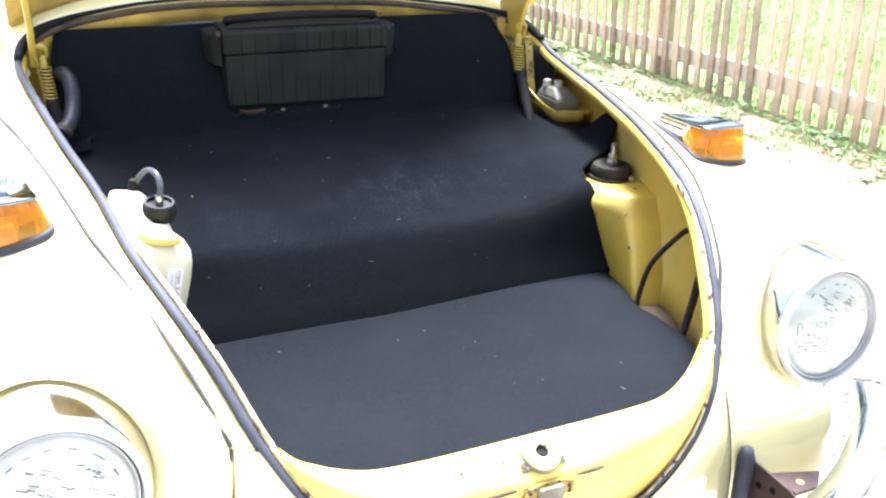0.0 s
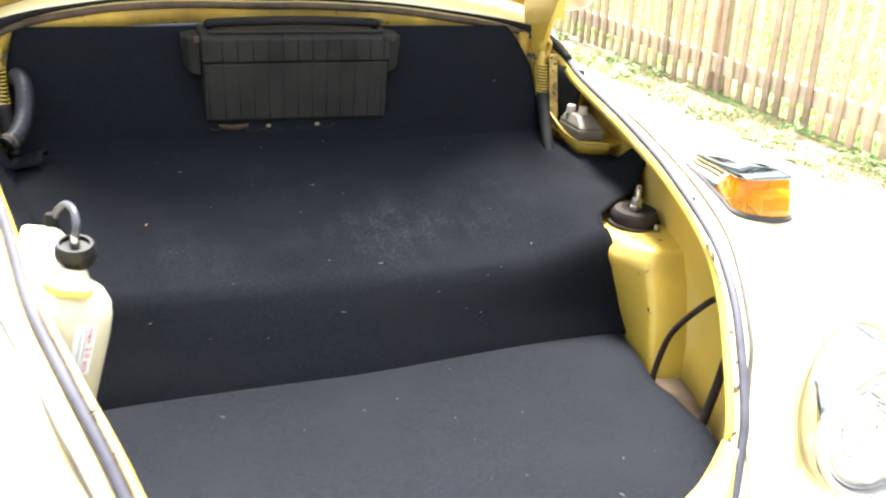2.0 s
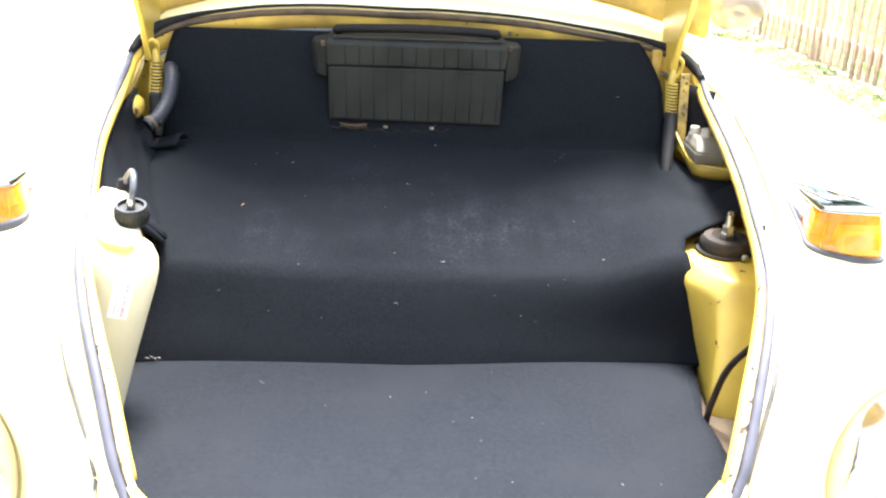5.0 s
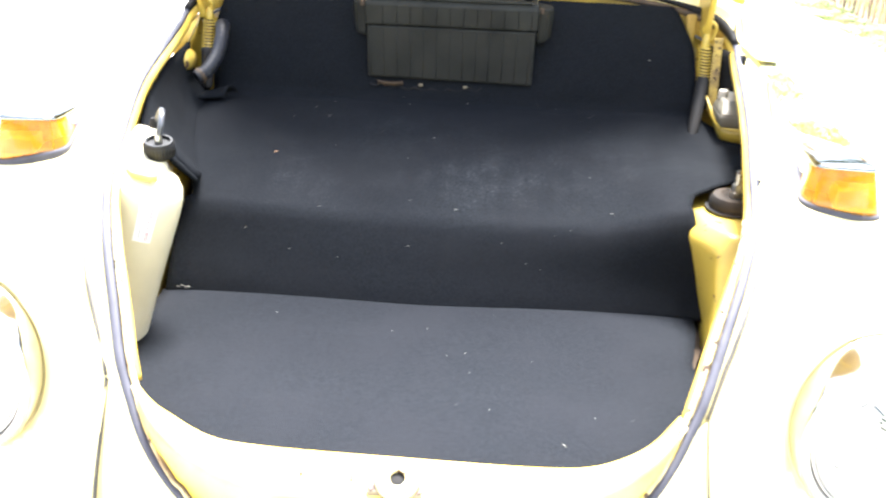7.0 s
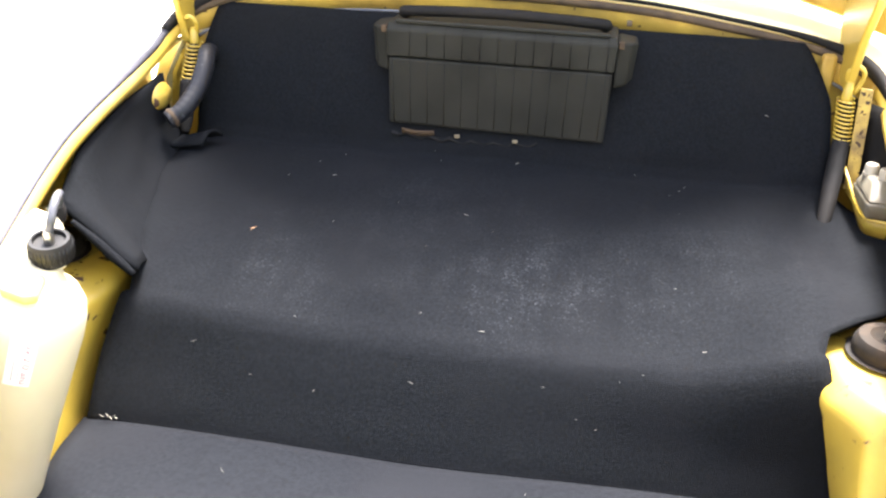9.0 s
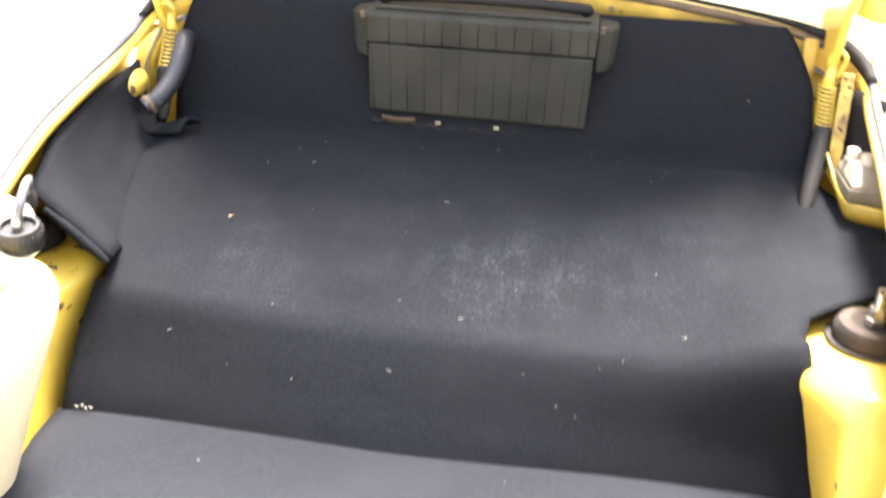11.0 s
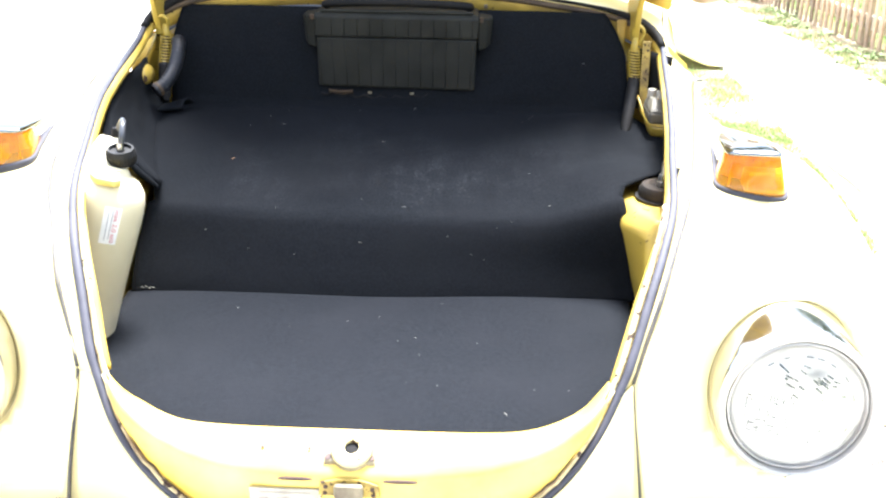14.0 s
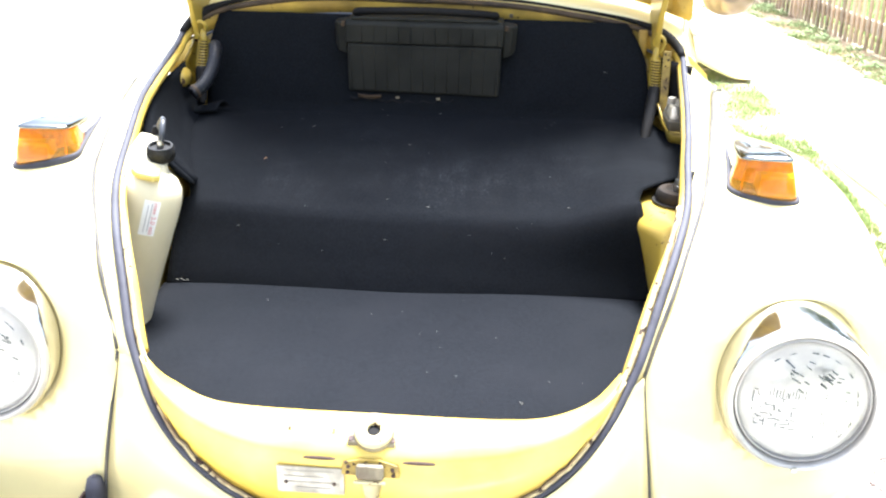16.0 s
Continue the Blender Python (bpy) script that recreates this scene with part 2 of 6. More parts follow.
FENCE_WOOD = material("weathered_fence_wood", (0.40, 0.285, 0.195), 0.85, vary=0.35, scale=14, second=(0.56, 0.50, 0.43), second_scale=3.5, random=0.9, bump=0.2, bump_scale=50)
RAIL_WOOD = material("pale_rail_wood", (0.52, 0.47, 0.38), 0.85, vary=0.15, scale=10, second=(0.42, 0.34, 0.25), second_scale=4, bump=0.2, bump_scale=50)
TAN_WALL = material("tan_wall", (0.42, 0.33, 0.22), 0.9, vary=0.08, scale=5)
ROOF = material("dark_roof", (0.08, 0.07, 0.06), 0.9, vary=0.2, scale=6)
BARK = material("bark", (0.12, 0.09, 0.06), 0.9, vary=0.3, scale=10)
TREE_LEAF = material("tree_leaves", (0.05, 0.09, 0.025), 0.6, vary=0.2, scale=2, random=0.4)
TYRE = material("tyre_rubber", (0.03, 0.03, 0.03), 0.8, vary=0.2, scale=30)


# ---- mesh helpers ----
def thing(name, place=(0, 0, 0), label="", category="", group="", kind=""):
    ob = new(name)
    ob.location = place
    ob.empty_display_size = 0.1
    return tagged(ob, label, category, group, kind)


def put(ob, parent):
    """Parent ob to a thing whose pose is a plain shift, keeping ob where it is."""
    if parent is not None:
        ob.parent = parent
        shift, p = Vector((0, 0, 0)), parent
        while p is not None:
            shift += p.location
            if p.parent is not None:
                shift += p.matrix_parent_inverse.translation
            p = p.parent
        ob.matrix_parent_inverse = Matrix.Translation(-shift)
    return ob


def mesh(name, verts, faces, mat, parent=None, smooth=True, label=""):
    me = bpy.data.meshes.new(name)
    me.from_pydata([tuple(map(float, v)) for v in verts], [], [tuple(map(int, f)) for f in faces])
    me.materials.append(mat)
    me.update()
    if smooth:
        me.polygons.foreach_set("use_smooth", [True] * len(me.polygons))
    ob = new(name, me)
    if label:
        tagged(ob, label)
    return put(ob, parent)


def part(name, bm, mat, parent=None, label="", smooth=False):
    me = bpy.data.meshes.new(name)
    bm.to_mesh(me)
    bm.free()
    me.materials.append(mat)
    if smooth:
        me.polygons.foreach_set("use_smooth", [True] * len(me.polygons))
    ob = new(name, me)
    if label:
        tagged(ob, label)
    return put(ob, parent)


def spline(pts, per=8):
    """Catmull-Rom through pts."""
    p = np.array(pts, float)
    q = np.vstack([2 * p[0] - p[1], p, 2 * p[-1] - p[-2]])
    out = []
    for k in range(1, len(q) - 2):
        a, b, c, d = q[k - 1:k + 3]
        for u in np.linspace(0, 1, per, endpoint=False):
            out.append(0.5 * (2 * b + (c - a) * u + (2 * a - 5 * b + 4 * c - d) * u * u + (3 * b - a - 3 * c + d) * u ** 3))
    out.append(p[-1])
    return np.array(out)


def sheet(name, grid, mat, parent=None, thick=0.0, label="", smooth=True, wrap=False):
    """A surface through a grid of points (rows x columns), with thickness along its own normals."""
    g = np.array(grid, float)
    r, c = g.shape[:2]
    v = g.reshape(-1, 3)
    cc = c if wrap else c - 1
    f = [(i * c + j, i * c + (j + 1) % c, (i + 1) * c + (j + 1) % c, (i + 1) * c + j) for i in range(r - 1) for j in range(cc)]
    ob = mesh(name, v, f, mat, parent, smooth, label)
    if thick:
        m = ob.modifiers.new("thickness", "SOLIDIFY")
        m.thickness, m.offset = thick, -1
    return ob


def tube(name, pts, radius, mat, parent=None, sides=10, label="", flat=1.0, up=(0, 0, 1), ripple=0.0, waves=0):
    """A tube along pts; radius a number or one for each point; closed ends."""
    p = np.array(pts, float)
    n = len(p)
    rad = np.full(n, radius) if np.isscalar(radius) else np.interp(np.linspace(0, 1, n), np.linspace(0, 1, len(radius)), radius)
    if ripple:
        rad = rad * (1 + ripple * np.sin(np.linspace(0, 2 * math.pi * waves, n)))
    v, f = [], []
    ref = np.array(up, float)
    for k in range(n):
        d = p[min(k + 1, n - 1)] - p[max(k - 1, 0)]
        d /= np.linalg.norm(d) + 1e-12
        s = np.cross(d, ref)
        if np.linalg.norm(s) < 1e-3:
            s = np.cross(d, (1, 0.3, 0.1))
        s /= np.linalg.norm(s)
        w = np.cross(s, d)
        for a in np.linspace(0, 2 * math.pi, sides, endpoint=False):
            v.append(p[k] + rad[k] * (math.cos(a) * s + flat * math.sin(a) * w))
    for k in range(n - 1):
        for a in range(sides):
            f.append((k * sides + a, k * sides + (a + 1) % sides, (k + 1) * sides + (a + 1) % sides, (k + 1) * sides + a))
    f.append(tuple(range(sides - 1, -1, -1)))
    f.append(tuple(range((n - 1) * sides, n * sides)))
    return mesh(name, v, f, mat, parent, True, label)


def lathe(name, profile, m, mat, parent=None, sides=40, label="", squash=1.0):
    """profile: (radius, height) pairs, turned about local z and laid by the pose m."""
    v, f = [], []
    for r, h in profile:
        for a in np.linspace(0, 2 * math.pi, sides, endpoint=False):
            v.append(m @ Vector((r * math.cos(a), squash * r * math.sin(a), h)))
    for k in range(len(profile) - 1):
        for a in range(sides):
            f.append((k * sides + a, k * sides + (a + 1) % sides, (k + 1) * sides + (a + 1) % sides, (k + 1) * sides + a))
    if profile[0][0] > 1e-6:
        f.append(tuple(range(sides - 1, -1, -1)))
    if profile[-1][0] > 1e-6:
        f.append(tuple(range((len(profile) - 1) * sides, len(profile) * sides)))
    ob = mesh(name, v, f, mat, parent, True, label)
    ob.data.set_sharp_from_angle(angle=radians(40))
    return ob


def block(name, lo, hi, mat, parent=None, bevel=0.003, label="", m=None, seg=2):
    """A box between two corners with rounded edges."""
    bm = bmesh.new()
    bmesh.ops.create_cube(bm, size=1)
    lo, hi = Vector(lo), Vector(hi)
    for vert in bm.verts:
        vert.co = Vector([(lo[k] + hi[k]) / 2 + vert.co[k] * (hi[k] - lo[k]) for k in range(3)])
    if bevel:
        bmesh.ops.bevel(bm, geom=bm.edges[:], offset=bevel, segments=seg, affect="EDGES", profile=0.5)
    if m is not None:
        bmesh.ops.transform(bm, matrix=m, verts=bm.verts[:])
    return part(name, bm, mat, parent, label, smooth=False)


def hull(name, rings, mat, parent=None, bevel=0.0, label="", seg=2, smooth=False):
    """A solid lofted through rings of points (each ring the same count), capped."""
    bm = bmesh.new()
    loops = [[bm.verts.new(Vector(p)) for p in ring] for ring in rings]
    c = len(rings[0])
    for a, b in zip(loops, loops[1:]):
        for k in range(c):
            bm.faces.new((a[k], a[(k + 1) % c], b[(k + 1) % c], b[k]))
    bm.faces.new(loops[0][::-1])
    bm.faces.new(loops[-1])
    bmesh.ops.recalc_face_normals(bm, faces=bm.faces[:])
    if bevel:
        sharp = [e for e in bm.edges if len(e.link_faces) == 2 and e.calc_face_angle(0) > radians(25)]
        bmesh.ops.bevel(bm, geom=sharp, offset=bevel, segments=seg, affect="EDGES", profile=0.5)
    return part(name, bm, mat, parent, label, smooth)


def smoothstep(a, b, x):
    u = min(1.0, max(0.0, (x - a) / (b - a)))
    return u * u * (3 - 2 * u)


# ---- the ground ----
def flat_patch(name, x0, x1, y0, y1, z, mat, thick, label, step=0.5, wavy=0.0, parent=None):
    nx, ny = max(2, int((x1 - x0) / step) + 1), max(2, int((y1 - y0) / step) + 1)
    g = [[(x + wavy * noise.noise((x, y * 0.7, 3.1)) * (1 if 0 < i < nx - 1 else 3), y, z + 0.3 * wavy * noise.noise((x * 0.5, y * 0.5, 0)))
          for i, x in enumerate(np.linspace(x0, x1, nx))] for y in np.linspace(y0, y1, ny)]
    ob = sheet(name, g, mat, parent, thick, "", True)
    return tagged(ob, label, name.split("_")[0], kind="structure")


gx = np.concatenate([[-400, -60, -15], np.linspace(-6, 12, 37), [20, 60, 400]])
gy = np.concatenate([[-400, -60, -15], np.linspace(-6, 14, 41), [25, 80, 400]])
ground = sheet("ground", [[(x, y, -0.03 + 0.012 * noise.noise((x * 0.8, y * 0.8, 1.0))) for x in gx] for y in gy], SOIL)
tagged(ground, "pale sandy soil with thin grass and dry leaves", "ground", kind="structure")
drive_a = flat_patch("driveway_near", -6.0, 1.42, -8, 14, 0.0, CONCRETE, 0.06, "pale sunlit concrete driveway under the car", wavy=0.03)
LAWN = material("lawn_turf", (0.15, 0.26, 0.06), 0.9, vary=0.4, scale=25, second=(0.26, 0.29, 0.12), second_scale=2.5, bump=0.4, bump_scale=60)
flat_patch("lawn", 3.36, 14.0, -8, 14, -0.004, LAWN, 0.05, "bright green lawn behind the fence", wavy=0.03)
edge_far = [[(1.90 + (2.93 - 0.03 * (y - 2.0) - 1.90) * u + (0.05 * noise.noise((y * 1.3, u * 9, 3.3)) + 0.02 * noise.noise((y * 5, u * 9, 1.3)) if u in (0.0, 1.0) else 0.0), y, 0.002 * noise.noise((u * 2, y, 0))) for u in np.linspace(0, 1, 5)] for y in np.linspace(-8, 14, 150)]
drive_b = tagged(sheet("driveway_far", edge_far, CONCRETE, None, 0.06), "pale sunlit concrete strip beside the fence", "driveway", kind="structure")


def blades(name, count, region, height, mat, label, seed, width=0.006):
    """Many bent grass blades in one mesh; region(rng) gives a place."""
    rng = np.random.default_rng(seed)
    v, f = [], []
    for _ in range(count):
        x, y, z = region(rng)
        h = height * rng.uniform(0.4, 1.25)
        a, lean = rng.uniform(0, 2 * math.pi), rng.uniform(0.1, 0.7) * h
        dx, dy = math.cos(a), math.sin(a)
        w = width * rng.uniform(0.6, 1.4)
        k = len(v)
        v += [(x - dy * w, y + dx * w, z), (x + dy * w, y - dx * w, z),
              (x + dy * w * 0.7 + dx * lean * 0.4, y - dx * w * 0.7 + dy * lean * 0.4, z + h * 0.65),
              (x - dy * w * 0.7 + dx * lean * 0.4, y + dx * w * 0.7 + dy * lean * 0.4, z + h * 0.65),
              (x + dx * lean, y + dy * lean, z + h)]
        f += [(k, k + 1, k + 2, k + 3), (k + 3, k + 2, k + 4)]
    return tagged(mesh(name, v, f, mat, None, False), label, "grass", kind="stuff")


def clumped(x0, x1, y0, y1, z, freq, cut):
    def region(rng):
        for _ in range(40):
            x, y = rng.uniform(x0, x1), rng.uniform(y0, y1)
            if noise.noise((x * freq, y * freq, 7.7)) > cut:
                break
        return x, y, z
    return region


def strip_place(rng):
    """The grass strip narrows towards the near end and thins out in patches."""
    for _ in range(60):
        y = rng.uniform(2.2, 8.0)
        x = rng.uniform(np.interp(y, (2.2, 3.1, 4.0, 5.4, 8.0), (1.60, 1.58, 1.42, 1.36, 1.36)), np.interp(y, (2.2, 3.1, 4.3, 5.4, 8.0), (1.70, 1.80, 1.88, 1.93, 1.93)))
        if noise.noise((x * 2.6, y * 1.7, 7.7)) + 0.45 * noise.noise((x * 9, y * 9, 2.2)) > rng.uniform(-0.35, 0.45):
            break
    return x, y, -0.030


def verge_place(rng):
    """Weeds and leaves between the far concrete and the fence."""
    for _ in range(40):
        y = rng.uniform(0.2, 12.0)
        x = rng.uniform(2.88 - 0.03 * (y - 2.0), 3.40 - 0.04 * (y - 2.4))
        if noise.noise((x * 3.2, y * 2.6, 5.1)) > rng.uniform(-0.15, 0.35):
            break
    return x, y, -0.02


blades("grass_strip", 30000, strip_place, 0.026, STRIP_GRASS, "patchy green grass strip between the concrete tracks", 11, 0.0018)
blades("fence_weeds", 18000, verge_place, 0.040, WEED, "green weeds growing along the fence foot", 12, 0.0026)
blades("lawn_grass", 90000, clumped(3.44, 8.0, 0.5, 12.5, -0.01, 0.8, -0.45), 0.045, GRASS, "bright green lawn grass behind the fence", 13, 0.0032)


def leafy_weeds():
    """Low broad-leaved plants, each a small whorl of leaves."""
    rng = np.random.default_rng(31)
    v, f = [], []
    for _ in range(230):
        x0, y0, z0 = verge_place(rng)
        size = rng.uniform(0.03, 0.085)
        for _ in range(26):
            a, e, r = rng.uniform(0, 6.283), rng.uniform(0.2, 1.3), size * rng.uniform(0.3, 1.0)
            p = np.array((x0 + r * math.cos(a) * math.cos(e), y0 + r * math.sin(a) * math.cos(e), z0 + 0.012 + r * math.sin(e)))
            d = np.array((math.cos(a), math.sin(a), rng.uniform(-0.3, 0.5)))
            side = np.array((-math.sin(a), math.cos(a), rng.uniform(-0.3, 0.3)))
            L, w = rng.uniform(0.010, 0.022), rng.uniform(0.005, 0.011)
            k = len(v)
            v += [p - d * L, p + side * w, p + d * L, p - side * w]
            f.append((k, k + 1, k + 2, k + 3))
    return tagged(mesh("leafy_weeds", v, f, WEED, None, False), "low broad-leaved green weeds among the leaf litter", "weeds", kind="stuff")


leafy_weeds()


def litter(name, count, x0, x1, y0, y1, size, mat, label, category, seed, z=0.0, solid=False):
    rng = np.random.default_rng(seed)
    v, f = [], []
    for _ in range(count):
        x, y, s, a = rng.uniform(x0, x1), rng.uniform(y0, y1), size * rng.uniform(0.4, 1.3), rng.uniform(0, 6.28)
        k = len(v)
        for q, (r, dz) in enumerate(((1, 0), (0.6, 0.25), (1, 0.1), (0.55, 0.3))):
            b = a + q * math.pi / 2
            v.append((x + s * r * math.cos(b), y + s * r * math.sin(b), z + 0.002 + s * dz * rng.uniform(0, 1)))
        f.append((k, k + 1, k + 2, k + 3))
        if solid:
            v.append((x, y, z + s * 0.8))
            f += [(k, k + 1, k + 4), (k + 1, k + 2, k + 4), (k + 2, k + 3, k + 4), (k + 3, k, k + 4)]
    return tagged(mesh(name, v, f, mat, None, False), label, category, kind="stuff")


litter("dry_leaf_litter", 9000, 2.78, 3.46, 0.0, 11.0, 0.016, LEAF, "dry brown leaves scattered at the fence foot", "leaves", 21)
litter("driveway_leaves", 260, 0.95, 2.0, 0.0, 2.2, 0.014, LEAF, "small brown leaf bits on the pale driveway", "leaves", 22, 0.004)
litter("driveway_pebbles", 5000, 0.75, 1.65, -0.3, 1.9, 0.009, PEBBLE, "loose grey pebbles on the driveway edge", "pebbles", 23, 0.003, True)


# ---- picket fence ----
def picket_fence():
    fence = thing("picket_fence", (3.4, 4.0, 0), "weathered brown wooden picket fence along the driveway", "fence")
    rng = np.random.default_rng(5)
    bm = bmesh.new()
    h, w, th = 1.30, 0.046, 0.018
    prof = [(-w / 2, 0), (w / 2, 0), (w / 2, h - 0.05), (0, h), (-w / 2, h - 0.05)]
    front = [bm.verts.new((0, a, b)) for a, b in prof]
    back = [bm.verts.new((th, a, b)) for a, b in prof]
    bm.faces.new(front[::-1])
    bm.faces.new(back)
    for k in range(5):
        bm.faces.new((front[k], front[(k + 1) % 5], back[(k + 1) % 5], back[k]))
    bmesh.ops.recalc_face_normals(bm, faces=bm.faces[:])
    first = part("picket", bm, FENCE_WOOD)
    data = first.data
    bpy.data.objects.remove(first)
    line = pose(3.42, 2.4, -0.01, 0, 0, 2.3)      # the fence runs slightly askew to the car and leans a little
    y = -4.4
    while y < 10.9:
        ob = new("picket", data)
        put(ob, fence)
        ob.matrix_world = Matrix.Identity(4)
        ob.matrix_basis = line @ pose(rng.uniform(-0.004, 0.004), y, rng.uniform(-0.02, 0.02), rng.uniform(-1.0, 1.0) - 1.1, rng.uniform(-0.8, 0.8) - 2.9, rng.uniform(-3, 3))
        y += 0.115 + rng.uniform(-0.006, 0.006)
    lean = line @ pose(0, 0, 0, 0, -2.9, 0)
    for z in (0.13, 1.02):
        block("rail", (0.023, -4.5, z), (0.060, 11.0, z + 0.11), RAIL_WOOD, fence, 0.004, m=lean)
    for y in np.arange(-3.07, 11, 2.4):
        block("post", (0.062, y, -0.15), (0.15, y + 0.10, 1.35), FENCE_WOOD, fence, 0.006, m=lean)
    return fence


picket_fence()


# ---- out of view: trees mirrored in the chrome, an added house; both block low sky ----
def house():
    h = thing("house", (-6.0, -9.0, 0), "unseen tan house with a low dark roof, added to block low sky", "house")
    block("wall", (-11.0, -13.0, -0.05), (-2.6, -8.0, 3.4), TAN_WALL, h, 0.02)
    hull("roof", [[(-11.4, -13.5, 3.41), (-2.2, -13.5, 3.41), (-2.2, -7.5, 3.41), (-11.4, -7.5, 3.41)],
                  [(-9.5, -10.8, 5.2), (-4.2, -10.8, 5.2), (-4.2, -10.4, 5.2), (-9.5, -10.4, 5.2)]], ROOF, h, 0.02)


def tree(x, y, size, seed):
    rng = np.random.default_rng(seed)
    t = thing("tree", (x, y, 0), "unseen leafy dark green tree beyond the driveway", "tree", "trees round the yard")
    top = np.array((x + rng.uniform(-0.3, 0.3), y, 0.45 * size))
    tube("trunk", [(x, y, -0.1), (x + 0.05, y, 0.22 * size), tuple(top)], [0.035 * size, 0.024 * size, 0.015 * size], BARK, t, 10)
    v, f, ends = [], [], []
    for k in range(7):
        a, e = k * 0.9 + rng.uniform(-0.2, 0.2), rng.uniform(0.2, 1.2)
        tip = top + np.array((math.cos(a) * math.cos(e), math.sin(a) * math.cos(e), math.sin(e))) * 0.36 * size
        tube("limb", [tuple(top - (0, 0, 0.08 * size * rng.random())), tuple((top + tip) / 2 + rng.normal(0, 0.02 * size, 3)), tuple(tip)], [0.012 * size, 0.008 * size, 0.003 * size], BARK, t, 6)
        ends += [tip, (top + tip) / 2 + rng.normal(0, 0.05 * size, 3)]
    for c in ends:
        for _ in range(170):
            p = np.array(c) + rng.normal(0, 0.085 * size, 3)
            a, b = rng.normal(0, 1, 3), rng.normal(0, 1, 3)
            a *= 0.020 * size / np.linalg.norm(a)
            b *= 0.012 * size / np.linalg.norm(b)
            k = len(v)
            v += [p - a, p + b, p + a, p - b]
            f.append((k, k + 1, k + 2, k + 3))
    mesh("crown", v, f, TREE_LEAF, t, False)


house()
for k, (x, y, size) in enumerate(((1.4, -14.0, 5.0), (5.6, -12.0, 6.0), (9.0, -9.0, 6.2), (9.5, -3.5, 6.0), (-13.5, -6.0, 7.0), (-12.5, 0.5, 6.0), (9.0, 19.5, 15.0), (14.5, 15.0, 14.0), (2.5, 23.0, 15.0))):
    tree(x, y, size, 60 + k)


# ---- the car: curves of the luggage opening ----
RIM_SIDE = [(0.0, -0.030, 0.508), (0.09, -0.028, 0.515), (0.166, -0.020, 0.538), (0.224, -0.008, 0.570), (0.267, 0.006, 0.608),
            (0.300, 0.026, 0.650), (0.331, 0.064, 0.698), (0.345, 0.085, 0.726), (0.370, 0.140, 0.778), (0.399, 0.208, 0.824),
            (0.427, 0.296, 0.860), (0.448, 0.420, 0.896), (0.468, 0.525, 0.915), (0.488, 0.650, 0.930), (0.508, 0.790, 0.942),
            (0.520, 0.880, 0.952), (0.524, 0.930, 0.966), (0.505, 0.972, 0.992), (0.455, 0.998, 1.016), (0.36, 1.018, 1.034),
            (0.20, 1.038, 1.049), (0.0, 1.046, 1.053)]
RIM = spline(RIM_SIDE, 5)                       # right half, front centre to rear centre
RIM_L = RIM * np.array([-1, 1, 1])
RIM_LOOP = np.vstack([RIM, RIM_L[-2:0:-1]])
BEAD_SIDE = spline([(0.349, 0.083, 0.698), (0.372, 0.120, 0.755), (0.394, 0.160, 0.800), (0.440, 0.275, 0.862), (0.474, 0.390, 0.888),
                    (0.505, 0.520, 0.905), (0.545, 0.700, 0.915), (0.590, 0.900, 0.905), (0.63, 1.02, 0.88)], 6)


def skew(g):
    """The opening is a little wider and higher on one side than on the other."""
    q = np.array(g, float)
    x, y = q[..., 0], q[..., 1]
    f = np.clip((y - 0.12) / 0.45, 0, 1) * np.clip((abs(x) - 0.05) / 0.25, 0, 1) * np.clip((0.66 - abs(x)) / 0.10, 0, 1)
    q[..., 0] = x + f * np.where(x > 0, -0.007, -0.013)
    q[..., 2] = q[..., 2] + f * np.where(x > 0, -0.007, 0.010)
    return q


def bulge(g):
    """On one side the fender joint lies a little further out."""
    q = np.array(g, float)
    x, y = q[..., 0], q[..., 1]
    f = (1 - np.clip((y - 0.33) / 0.25, 0, 1)) * np.clip((0.56 - abs(x)) / 0.10, 0, 1) * (x < 0)
    q[..., 0] = x - 0.014 * f
    return q


car = thing("small_car", (0, 0.9, 0), "yellow vintage rounded small car with its front lid raised", "car")


def half_y(curve, y):
    """x and z of a half curve at a given y."""
    return np.interp(y, curve[:, 1], curve[:, 0]), np.interp(y, curve[:, 1], curve[:, 2])


SIDE_RIM = RIM[(RIM[:, 1] >= 0.05) & (RIM[:, 2] < 0.98)]


